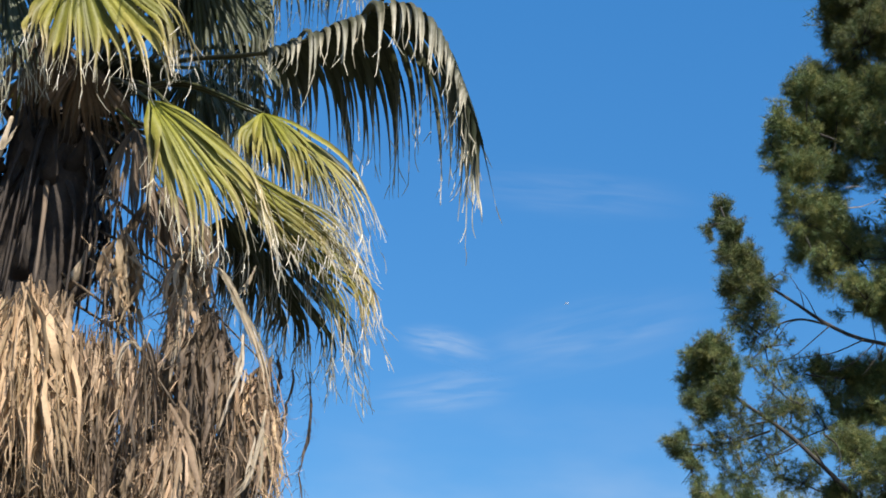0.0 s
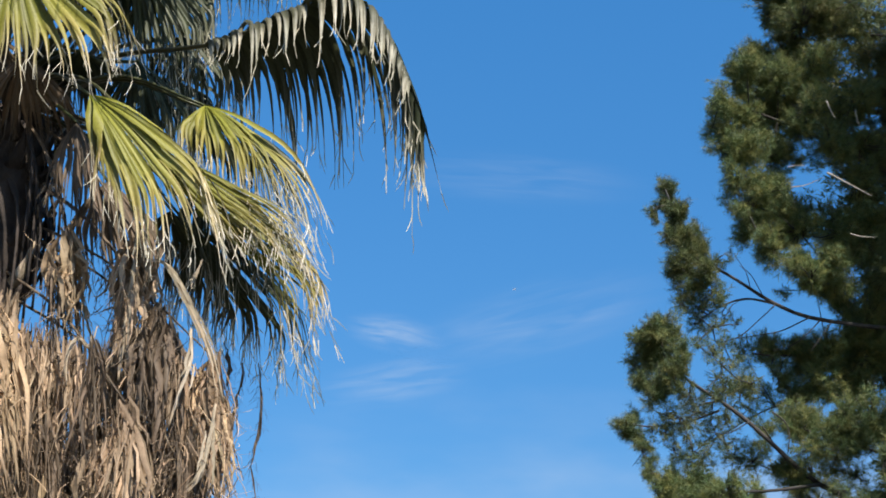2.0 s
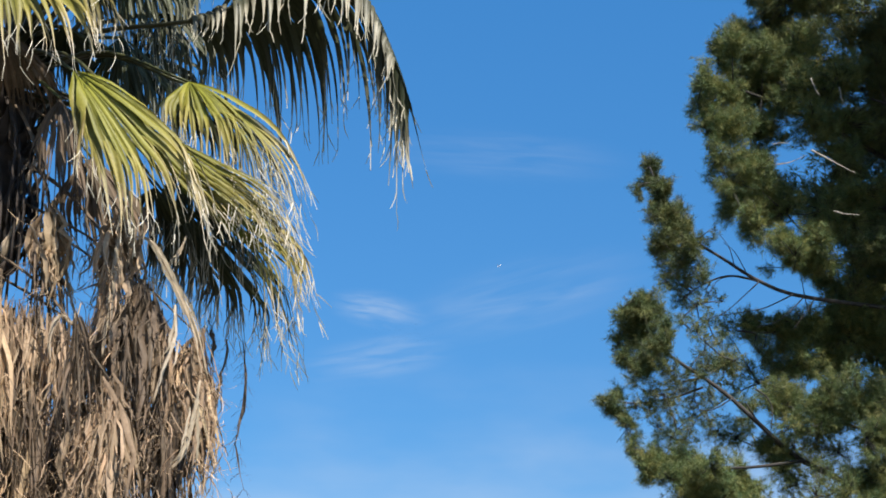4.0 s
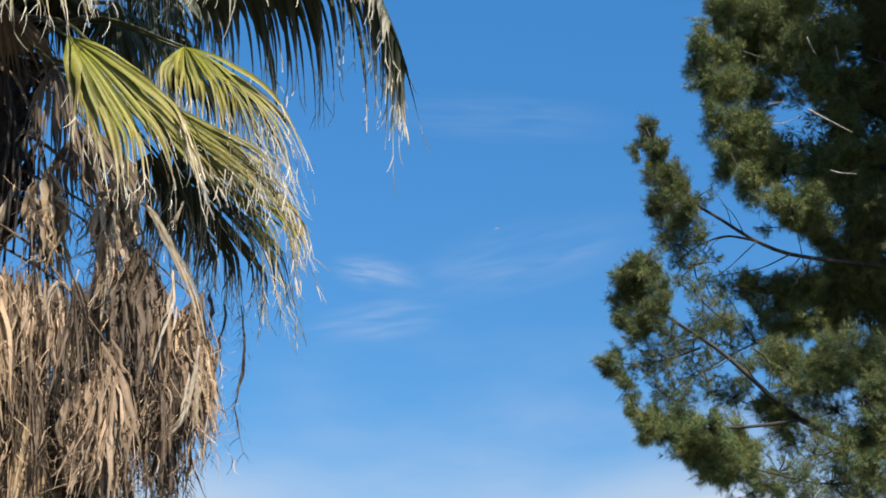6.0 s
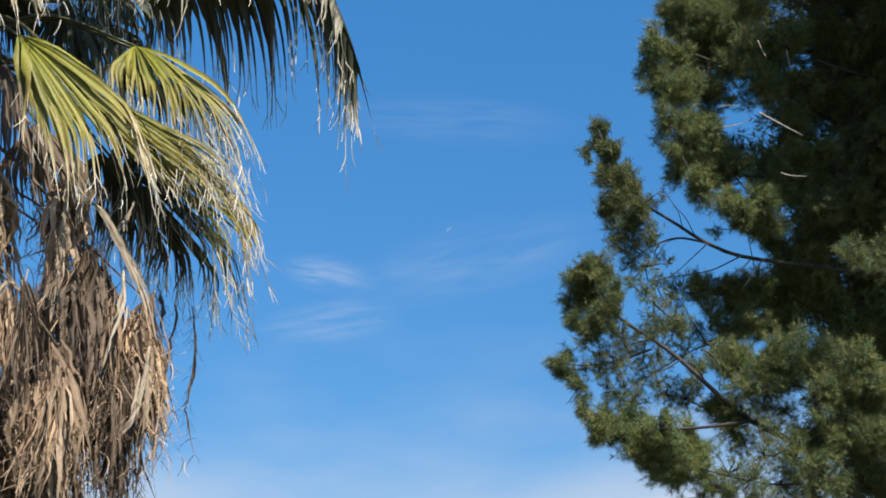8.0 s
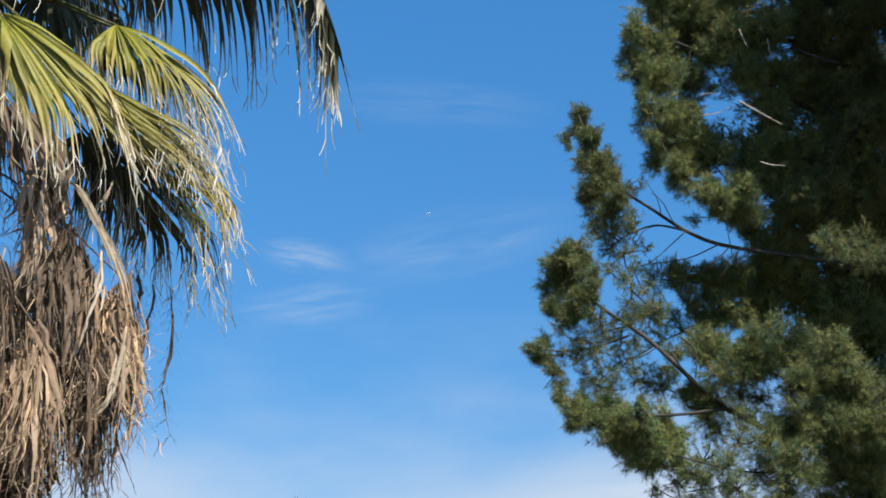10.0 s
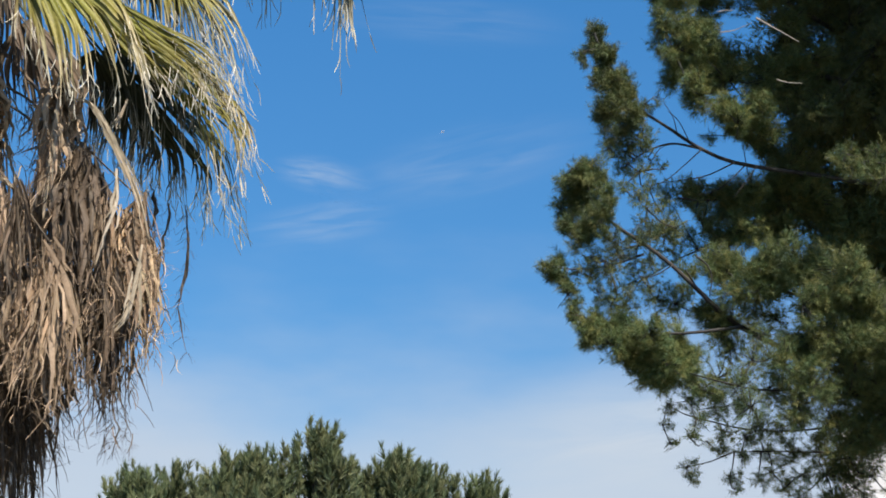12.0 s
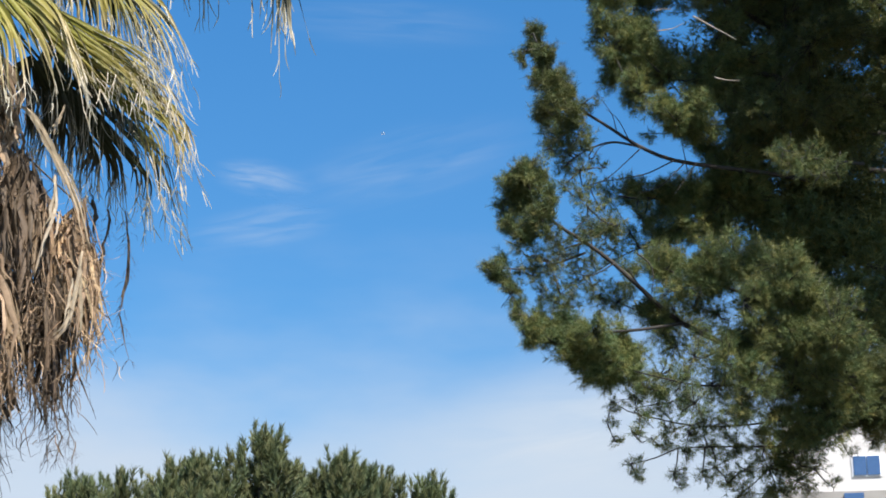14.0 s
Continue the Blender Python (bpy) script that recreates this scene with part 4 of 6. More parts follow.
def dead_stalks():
    """Dark dead stalks that stand close along the upper trunk, the crown's shade in their colour."""
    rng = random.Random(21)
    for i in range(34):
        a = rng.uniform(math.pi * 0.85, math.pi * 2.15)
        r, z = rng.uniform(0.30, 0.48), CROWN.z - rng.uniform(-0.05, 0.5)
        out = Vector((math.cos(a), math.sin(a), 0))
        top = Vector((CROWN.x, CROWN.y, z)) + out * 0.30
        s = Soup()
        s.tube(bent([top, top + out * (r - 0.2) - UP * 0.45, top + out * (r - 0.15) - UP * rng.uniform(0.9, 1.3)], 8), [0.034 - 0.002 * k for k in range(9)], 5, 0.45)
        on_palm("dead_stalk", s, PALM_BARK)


dead_stalks()
strap([(-1.53, 9.65, 5.44), (-1.39, 9.65, 5.42), (-1.20, 9.65, 5.13), (-1.05, 9.65, 4.84), (-0.96, 9.65, 4.54)], 0.030)
strap([(-1.60, 9.75, 5.48), (-1.61, 9.75, 5.25), (-1.62, 9.75, 4.91), (-1.62, 9.75, 4.68)], 0.040)
strap([(-1.19, 9.60, 4.99), (-1.18, 9.60, 4.78), (-1.22, 9.60, 4.60), (-1.27, 9.60, 4.36)], 0.034)
strap([(-1.00, 9.60, 4.52), (-1.02, 9.60, 4.29), (-1.05, 9.60, 4.08), (-1.12, 9.60, 3.97)], 0.034)
strap([(-2.84, 9.30, 5.83), (-2.79, 9.30, 6.01), (-2.76, 9.30, 6.21)], 0.050)
strap([(-1.99, 10.00, 5.41), (-1.92, 10.00, 5.20), (-1.86, 10.00, 5.03)], 0.020)
strap([(-1.78, 9.70, 5.01), (-1.81, 9.70, 4.87), (-1.89, 9.70, 4.92), (-1.94, 9.70, 4.79), (-1.92, 9.70, 4.61)], 0.022)
strap([(-1.18, 9.75, 5.51), (-1.22, 9.75, 5.39), (-1.24, 9.75, 5.31)], 0.018)


def dangling_strip(seed, points, width):
    s, rng = Soup(), random.Random(seed)
    pts = [p + Vector((rng.gauss(0, 0.008), rng.gauss(0, 0.01), 0)) for p in bent(points, 12)]
    s.strip(pts, [Vector((1, 0.3, 0)).normalized()] * 13, [width * (0.25 + 0.75 * math.sin(math.pi * min(1, i / 12 + 0.05))) * rng.uniform(0.2, 0.75) for i in range(13)], [0.8] * 13, 0.3)
    for i in range(1, 13):
        for _ in range(5):
            q, c = pts[i].copy(), Vector((rng.uniform(-1, 1), rng.uniform(-1, 1), rng.uniform(-1, 0.3))).normalized()
            tp = []
            for k in range(5):
                tp.append(q.copy())
                q = q + c * 0.025
                c = (c + Vector((rng.uniform(-0.5, 0.5), 0, -0.3))).normalized()
            s.strip(tp, [Vector((0.6, 0.8, 0))] * 5, [0.005, 0.004, 0.004, 0.003, 0.002], [0.9] * 5, 0.1)
    # dark stock colour, for strips that hang in shade
    on_palm("dry_strip", s, FROND_DRY_SHADED, "thin dark strip dangling from the skirt")


dangling_strip(8, [(-0.86, 10.75, 5.18), (-0.83, 10.75, 4.98), (-0.80, 10.75, 4.79), (-0.84, 10.75, 4.57), (-0.83, 10.75, 4.40), (-0.78, 10.75, 4.14)], 0.040)
dangling_strip(9, [(-0.96, 10.75, 5.17), (-0.97, 10.75, 4.97), (-0.99, 10.75, 4.81), (-1.02, 10.75, 4.53), (-1.02, 10.75, 4.38)], 0.060)
dangling_strip(10, [(-1.09, 10.75, 5.30), (-1.05, 10.75, 5.14), (-1.05, 10.75, 4.94)], 0.060)
dangling_strip(11, [(-1.25, 10.75, 4.21), (-1.27, 10.75, 3.90), (-1.18, 10.75, 3.61), (-1.19, 10.75, 3.46)], 0.020)
dangling_strip(12, [(-1.27, 10.75, 4.13), (-1.16, 10.75, 3.76), (-1.10, 10.75, 3.50)], 0.015)
dangling_strip(13, [(-1.37, 10.75, 4.05), (-1.27, 10.75, 3.75), (-1.26, 10.75, 3.46)], 0.015)


# ---- pine ----
def needle_mesh(name, rng, places, ways, sizes, mat, needles=60, long=0.076, wide=0.0038, slope=(1.15, 0.40)):
    """Many needle tufts in one mesh: each needle a slim triangle that leaves its shoot at a slant."""
    n = len(places)
    P, D, S = np.repeat(np.array(places), needles, 0), np.repeat(np.array(ways), needles, 0), np.repeat(np.array(sizes), needles)
    m = n * needles
    along = rng.random(m) ** 0.8
    ref = rng.normal(size=(m, 3))
    side = np.cross(D, ref)
    side /= np.linalg.norm(side, axis=1, keepdims=True) + 1e-9
    slant = slope[0] - slope[1] * along + rng.normal(0, 0.16, m)
    v = D * np.cos(slant)[:, None] + side * np.sin(slant)[:, None]
    base = P + D * (along * 1.3 * long * S)[:, None]
    ln = (long * S * rng.uniform(0.75, 1.2, m))[:, None]
    across = np.cross(v, rng.normal(size=(m, 3)))
    across /= np.linalg.norm(across, axis=1, keepdims=True) + 1e-9
    hw = (wide * 0.5 * S)[:, None]
    tip = base + v * ln
    tip[:, 2] -= 0.006 * S
    verts = np.stack([base - across * hw, base + across * hw, tip], 1).reshape(-1, 3)
    me = bpy.data.meshes.new(name)
    me.vertices.add(3 * m)
    me.vertices.foreach_set("co", verts.astype(np.float32).ravel())
    me.loops.add(3 * m)
    me.loops.foreach_set("vertex_index", np.arange(3 * m, dtype=np.int32))
    me.polygons.add(m)
    me.polygons.foreach_set("loop_start", np.arange(0, 3 * m, 3, dtype=np.int32))
    me.polygons.foreach_set("loop_total", np.full(m, 3, dtype=np.int32))
    tone = np.repeat(rng.random(n) * 0.7, needles) + rng.random(m) * 0.3
    uvl = me.uv_layers.new(name="UVMap")
    uv = np.zeros((3 * m, 2), dtype=np.float32)
    uv[:, 0] = np.repeat(tone, 3)
    uvl.data.foreach_set("uv", uv.ravel())
    me.materials.append(mat)
    me.update()
    me.validate()
    return me


TRUNK = Vector((6.45, 14.20, 5.38))
pine = tagged(empty("pine_tree", (TRUNK.x, TRUNK.y, 0)), "large dense pine with tufted dark green needles and bare inner twigs", "pine tree")
PINE_AT = Vector((TRUNK.x, TRUNK.y, 0))


def pine_trunk():
    s, n = Soup(), 24
    top = 10.5
    s.tube([Vector((0.12 * math.sin(i * 0.5), 0.1 * math.cos(i * 0.4), top * i / n)) for i in range(n + 1)], [0.26 * (1 - 0.85 * i / n) for i in range(n + 1)], 12)
    part("trunk", s.mesh("trunk", PINE_BARK), pine, "rough grey-brown pine trunk")


pine_trunk()


def bough(seed, path, r0, r1, tufts, thick=0.04, start=0.25, size=1.0):
    """A heavy limb from the trunk along path, with needle tufts massed round its outer length (radius r0 at start to r1 at the tip)."""
    rng = np.random.default_rng(seed)
    n = 16
    line = [p - PINE_AT for p in bent(path, n)]
    s = Soup()
    s.tube(line, [thick * (1 - 0.85 * i / n) + 0.003 for i in range(n + 1)], 6)
    places, ways, sizes = [], [], []
    tufts = int(tufts * 3.6)
    lump = 0.22 if r0 > 0.42 else 0.16
    per = 16 if r0 > 0.42 else 8
    for k in range(tufts):
        if k % per == 0:
            t = start + (1 - start) * (1 - k / tufts) if k < 4 * per else start + (1 - start) * rng.random() ** 0.85
            x = t * n
            i = min(int(x), n - 1)
            c = line[i].lerp(line[i + 1], x - i)
            d = (line[i + 1] - line[i]).normalized()
            r = r0 + (r1 - r0) * (t - start) / (1 - start)
            off = Vector(rng.normal(size=3)).normalized() * (max(0.02, r - 0.4 * lump) * rng.random() ** 0.45)
            knot = c + off
            aim = (d * 0.7 + off * (0.8 / max(r, 0.05)) + UP * 0.6).normalized()
        o = Vector(rng.normal(size=3)).normalized() * (lump * size * rng.random() ** 0.5)
        p = knot + o + aim * rng.uniform(-0.06, 0.08)
        w = (aim * 0.9 + o * (0.8 / lump) + UP * 0.25 + Vector(rng.normal(size=3)) * 0.4).normalized()
        places.append(tuple(p))
        ways.append(tuple(w))
        sizes.append(size * rng.uniform(0.6, 1.0))
    limb = part("limb", s.mesh("limb", PINE_BARK), pine)
    tagged(part("foliage", needle_mesh("foliage", rng, places, ways, sizes, NEEDLE, 12, 0.095, 0.0120), limb), kind="stuff")


def spray(seed, path, thick, clumps):
    """A limb along path, from the trunk side outwards, with needle clumps (x, y, z, radius, density) on twigs that leave it."""
    rng = np.random.default_rng(seed)
    n = 20
    line = [p - PINE_AT for p in bent(path, n)]
    s = Soup()
    s.tube(line, [thick * (0.8 - 0.6 * i / n) + 0.003 for i in range(n + 1)], 6)
    places, ways, sizes = [], [], []
    joints = line[4:]
    for x, y, z, r, dens in clumps:
        c = Vector((x, y, z)) - PINE_AT
        back = min(joints, key=lambda q: (q - c).length)
        aim = ((c - line[4]).normalized() * 0.8 + (c - back).normalized() * 0.5 + UP * 0.45).normalized()
        mid = (back + c) * 0.5 + Vector(rng.normal(size=3)) * 0.02 - UP * 0.02
        s.tube([back, mid, c], [0.007, 0.005, 0.003], 4)
        joints.append(c)
        thin = dens < 0.7
        r = r * (1.3 if thin else 1.28)
        lobes = [(Vector((0, 0, 0)), r)] if thin else [(Vector(rng.normal(size=3)).normalized() * (r * rng.uniform(0.3, 0.85)), r * rng.uniform(0.38, 0.68)) for _ in range(7)]
        many = max(6, int(125 * dens * (r / 0.13) ** 2))
        for k in range(many):
            lobe, lr = lobes[k % len(lobes)]
            o = Vector(rng.normal(size=3)).normalized() * (lr * rng.random() ** 0.42)
            o.y *= 1.4
            p = c + lobe + o - aim * 0.04
            w = (aim * 0.7 + (lobe * 0.5 + o) * (0.9 / r) + UP * 0.2 + Vector(rng.normal(size=3)) * 0.3).normalized()
            places.append(tuple(p - w * 0.05))
            ways.append(tuple(w))
            sizes.append(rng.uniform(0.40, 0.70) if thin else rng.uniform(0.45, 0.85))
            if k % 6 == 0:
                s.tube([c, (c + p) * 0.5 + Vector(rng.normal(size=3)) * 0.01, p + w * 0.05], [0.005, 0.004, 0.002], 3)
    limb = part("limb", s.mesh("limb", PINE_BARK), pine)
    tagged(part("foliage", needle_mesh("foliage", rng, places, ways, sizes, NEEDLE, 26, 0.085, 0.0053), limb), kind="stuff")


# finger that stands out over the gap
spray(501, [(5.18, 13.85, 6.75), (4.43, 13.35, 6.63), (3.64, 13.05, 6.58), (3.25, 12.85, 6.62), (2.96, 12.85, 6.80), (2.67, 12.85, 6.99), (2.48, 12.85, 7.26), (2.34, 12.85, 7.62)], 0.022, [
    (2.36, 13.00, 7.70, 0.09, 1.0), (2.33, 13.07, 7.60, 0.09, 1.0), (2.21, 12.89, 7.40, 0.05, 1.0), (2.39, 12.73, 7.44, 0.09, 1.0), (2.45, 12.98, 7.43, 0.12, 1.0),
    (2.38, 12.79, 7.17, 0.12, 1.0), (2.56, 13.00, 7.25, 0.12, 1.0), (2.44, 12.77, 6.97, 0.13, 1.0), (2.63, 12.89, 7.06, 0.12, 1.0), (2.41, 13.00, 6.92, 0.09, 1.0),
    (2.63, 12.61, 6.82, 0.09, 1.0), (2.52, 12.77, 6.79, 0.11, 1.0), (2.76, 12.80, 6.98, 0.06, 0.6), (2.84, 12.75, 7.03, 0.04, 0.5)])
# sparse shoots under the finger
spray(502, [(3.25, 12.85, 6.62), (3.01, 12.85, 6.65), (2.81, 12.85, 6.58), (2.62, 12.85, 6.45)], 0.010, [
    (2.51, 12.92, 6.69, 0.11, 0.6), (2.64, 12.91, 6.61, 0.11, 0.5), (2.71, 12.72, 6.66, 0.10, 0.6), (2.59, 13.00, 6.45, 0.09, 0.5), (2.70, 12.77, 6.35, 0.09, 0.3),
    (2.58, 12.78, 6.19, 0.08, 0.4), (2.83, 12.96, 6.27, 0.08, 0.3), (2.44, 12.78, 6.55, 0.07, 0.5), (2.86, 13.07, 6.57, 0.06, 0.3), (2.71, 12.83, 6.12, 0.08, 0.3),
    (2.92, 12.79, 6.39, 0.05, 0.3), (2.73, 12.61, 5.97, 0.09, 0.3), (2.93, 12.98, 6.08, 0.08, 0.3), (2.99, 12.71, 5.85, 0.08, 0.3)])
# upright tufts on the lower limb
spray(503, [(5.01, 13.65, 4.85), (4.25, 13.15, 4.89), (3.55, 12.85, 5.08), (3.25, 12.75, 5.28), (2.97, 12.75, 5.54), (2.74, 12.75, 5.71), (2.50, 12.75, 5.86), (2.31, 12.75, 6.04), (2.24, 12.75, 6.34)], 0.028, [
    (2.30, 12.75, 6.40, 0.08, 1.0), (2.13, 12.58, 6.28, 0.09, 1.0), (2.36, 12.68, 6.26, 0.07, 1.0), (2.10, 12.90, 6.26, 0.10, 1.0), (2.26, 12.85, 6.23, 0.13, 1.0),
    (2.35, 12.58, 6.06, 0.09, 1.0), (2.08, 12.94, 6.10, 0.10, 1.0), (2.25, 12.93, 6.08, 0.13, 1.0), (2.32, 12.52, 5.89, 0.10, 1.0), (2.09, 12.82, 5.90, 0.10, 1.0),
    (2.23, 12.69, 5.82, 0.12, 1.0), (2.33, 12.54, 5.76, 0.08, 0.7), (2.16, 12.66, 5.67, 0.07, 0.7)])
# thin shoots beside the lower limb
spray(504, [(2.74, 12.75, 5.71), (2.59, 12.75, 5.67), (2.45, 12.75, 5.59)], 0.009, [
    (2.46, 12.59, 5.71, 0.09, 0.5), (2.52, 12.68, 5.58, 0.09, 0.4), (2.37, 12.60, 5.50, 0.09, 0.5), (2.28, 12.66, 5.56, 0.08, 0.5), (2.70, 12.95, 5.59, 0.08, 0.3),
    (2.73, 12.51, 5.72, 0.09, 0.5), (2.95, 12.89, 5.88, 0.11, 0.7), (2.87, 12.85, 5.69, 0.07, 0.3), (2.43, 12.51, 5.33, 0.08, 0.4), (2.54, 12.52, 5.19, 0.07, 0.3),
    (2.79, 12.78, 5.35, 0.07, 0.3)])
# outermost tufts
spray(505, [(2.72, 12.70, 5.61), (2.44, 12.70, 5.50), (2.16, 12.70, 5.45), (1.92, 12.70, 5.47)], 0.010, [
    (1.89, 12.68, 5.49, 0.07, 0.8), (1.98, 12.74, 5.44, 0.07, 0.8), (2.03, 12.85, 5.59, 0.06, 0.7), (2.06, 12.83, 5.36, 0.07, 0.8), (2.07, 12.55, 5.19, 0.07, 0.8),
    (2.10, 12.53, 5.07, 0.06, 0.8), (1.95, 12.82, 5.37, 0.05, 0.7), (2.19, 12.79, 5.46, 0.08, 0.5), (2.29, 12.76, 5.41, 0.08, 0.5)])
# lower left tufts
spray(506, [(3.51, 12.70, 5.04), (3.06, 12.60, 4.94), (2.61, 12.60, 4.91), (2.29, 12.60, 4.94)], 0.016, [
    (2.16, 12.42, 4.99, 0.10, 1.0), (2.33, 12.77, 4.94, 0.10, 1.0), (2.18, 12.49, 4.82, 0.07, 1.0), (2.41, 12.70, 5.03, 0.12, 1.0), (2.40, 12.50, 4.79, 0.10, 1.0),
    (2.55, 12.75, 5.00, 0.12, 1.0), (2.64, 12.67, 4.88, 0.14, 1.0), (2.70, 12.38, 4.86, 0.12, 1.0), (2.61, 12.83, 4.75, 0.12, 1.0), (2.74, 12.77, 4.73, 0.14, 1.0),
    (2.83, 12.55, 4.68, 0.14, 1.0), (2.75, 12.62, 4.57, 0.10, 1.0), (2.89, 12.71, 4.53, 0.09, 1.0), (3.00, 12.72, 4.96, 0.10, 0.7), (3.02, 12.77, 4.70, 0.14, 1.0),
    (3.17, 12.83, 4.84, 0.13, 0.8)])
# dark tufts on the lower limb
spray(507, [(3.59, 13.00, 5.12), (3.38, 12.90, 5.20), (3.24, 12.90, 5.36), (3.12, 12.90, 5.55)], 0.014, [
    (3.18, 13.08, 5.61, 0.08, 0.8), (3.25, 12.95, 5.25, 0.11, 1.1), (3.35, 12.89, 5.15, 0.10, 1.0), (3.07, 12.91, 5.40, 0.06, 0.6), (3.38, 12.83, 4.97, 0.11, 0.7),
    (3.49, 12.82, 4.87, 0.11, 0.6)])
# shaded boughs behind the gap
spray(508, [(5.42, 14.50, 6.99), (4.68, 14.10, 6.75), (4.05, 13.80, 6.58), (3.45, 13.50, 6.39), (3.20, 13.50, 6.40)], 0.022, [
    (3.29, 13.54, 6.48, 0.11, 0.9), (3.49, 13.62, 6.45, 0.14, 1.1), (3.74, 13.82, 6.45, 0.15, 1.1), (3.41, 13.54, 6.21, 0.11, 0.7), (3.86, 13.40, 6.43, 0.17, 1.2),
    (3.72, 13.47, 6.15, 0.15, 1.0), (4.06, 13.81, 6.29, 0.18, 1.2), (4.21, 13.64, 6.48, 0.19, 1.3), (3.67, 13.78, 6.15, 0.12, 0.7), (4.22, 13.47, 6.72, 0.20, 1.3),
    (4.48, 13.67, 6.54, 0.21, 1.3), (4.07, 13.81, 7.05, 0.13, 1.0), (3.73, 13.32, 6.98, 0.10, 0.8), (3.53, 13.74, 7.10, 0.06, 0.5)])
# middle boughs
spray(509, [(4.91, 13.30, 5.36), (4.19, 12.90, 5.36), (3.66, 12.70, 5.42), (3.29, 12.70, 5.52)], 0.018, [
    (3.25, 12.72, 5.55, 0.12, 0.9), (3.45, 12.78, 5.63, 0.14, 1.0), (3.58, 12.70, 5.51, 0.14, 1.0), (3.61, 12.50, 5.31, 0.14, 1.0), (3.41, 12.63, 5.30, 0.12, 0.8),
    (3.70, 12.49, 5.56, 0.15, 1.0), (3.63, 12.77, 5.20, 0.10, 0.5), (3.77, 12.63, 5.12, 0.11, 0.5), (3.89, 12.91, 5.49, 0.16, 1.0)])
# sunlit olive boughs of the near side
spray(510, [(5.27, 13.20, 5.35), (4.70, 12.70, 5.29), (4.19, 12.30, 5.29), (3.87, 12.30, 5.46)], 0.022, [
    (3.85, 12.35, 5.53, 0.16, 1.0), (4.07, 12.46, 5.46, 0.18, 1.0), (4.13, 12.11, 5.19, 0.18, 1.0), (3.84, 12.08, 5.07, 0.16, 1.0), (4.21, 12.07, 5.41, 0.16, 1.0),
    (4.46, 12.29, 5.16, 0.19, 1.0), (4.07, 12.28, 4.87, 0.19, 1.0), (4.37, 12.35, 4.79, 0.19, 1.0), (3.82, 12.33, 4.86, 0.14, 0.8), (3.67, 12.15, 4.59, 0.14, 0.7),
    (3.93, 12.15, 4.47, 0.17, 0.9), (4.30, 12.45, 4.45, 0.19, 1.0), (4.48, 12.30, 4.52, 0.18, 1.0), (4.56, 12.01, 4.82, 0.21, 1.0)])
# olive boughs lower on the near side
spray(511, [(5.28, 13.30, 4.88), (4.66, 12.70, 4.62), (4.18, 12.40, 4.44), (3.82, 12.40, 4.47)], 0.016, [
    (3.61, 12.49, 4.94, 0.10, 0.5), (3.52, 12.43, 4.69, 0.11, 0.5), (3.68, 12.53, 4.49, 0.13, 0.6), (3.40, 12.35, 4.48, 0.11, 0.5), (3.27, 12.54, 4.57, 0.12, 0.6),
    (3.81, 12.23, 4.30, 0.14, 0.7), (4.19, 12.58, 4.25, 0.15, 0.8), (4.47, 12.60, 4.22, 0.17, 0.9), (4.65, 12.47, 4.30, 0.19, 1.0), (4.75, 12.43, 4.57, 0.22, 1.0),
    (3.45, 12.23, 4.28, 0.11, 0.5), (3.13, 12.51, 4.46, 0.11, 0.7)])
# ragged lower fringe
spray(512, [(4.94, 13.50, 4.52), (4.25, 13.20, 4.33), (3.72, 13.20, 4.30), (3.25, 13.20, 4.38)], 0.010, [
    (2.97, 13.00, 4.44, 0.06, 0.5), (2.93, 13.01, 4.27, 0.05, 0.5), (3.00, 13.07, 4.13, 0.05, 0.5), (3.24, 13.32, 4.58, 0.09, 0.6), (3.22, 13.06, 4.34, 0.07, 0.5),
    (3.15, 13.09, 4.21, 0.06, 0.5), (3.44, 13.37, 4.51, 0.09, 0.5), (3.44, 13.02, 4.25, 0.08, 0.5), (3.44, 13.23, 4.11, 0.06, 0.5), (3.63, 13.36, 4.56, 0.09, 0.5),
    (3.64, 13.10, 4.24, 0.09, 0.5), (3.73, 12.99, 4.31, 0.09, 0.5), (3.56, 12.99, 4.04, 0.07, 0.5), (3.86, 13.35, 4.15, 0.09, 0.5), (3.95, 13.16, 4.31, 0.11, 0.5),
    (3.29, 13.00, 4.15, 0.05, 0.4)])
# lowest hanging shoots
spray(513, [(4.92, 13.50, 4.22), (4.33, 13.20, 4.14), (3.95, 13.20, 4.13), (3.57, 13.20, 4.11)], 0.010, [
    (3.11, 12.96, 3.92, 0.06, 0.6), (3.19, 13.17, 3.86, 0.05, 0.5), (3.50, 13.12, 3.88, 0.06, 0.6), (3.55, 13.16, 3.79, 0.05, 0.5), (3.82, 13.41, 3.92, 0.07, 0.5),
    (3.86, 13.15, 3.95, 0.07, 0.5), (3.92, 13.03, 3.79, 0.07, 0.6), (4.02, 13.07, 4.11, 0.11, 0.5), (4.06, 12.95, 3.90, 0.09, 0.5), (4.33, 13.32, 4.21, 0.12, 0.6),
    (4.33, 13.20, 3.96, 0.11, 0.6), (4.46, 13.16, 4.14, 0.12, 0.6), (4.52, 13.21, 3.92, 0.12, 0.7), (4.76, 13.31, 4.18, 0.13, 0.6), (4.14, 13.40, 3.77, 0.08, 0.6),
    (4.33, 13.08, 3.71, 0.09, 0.7)])
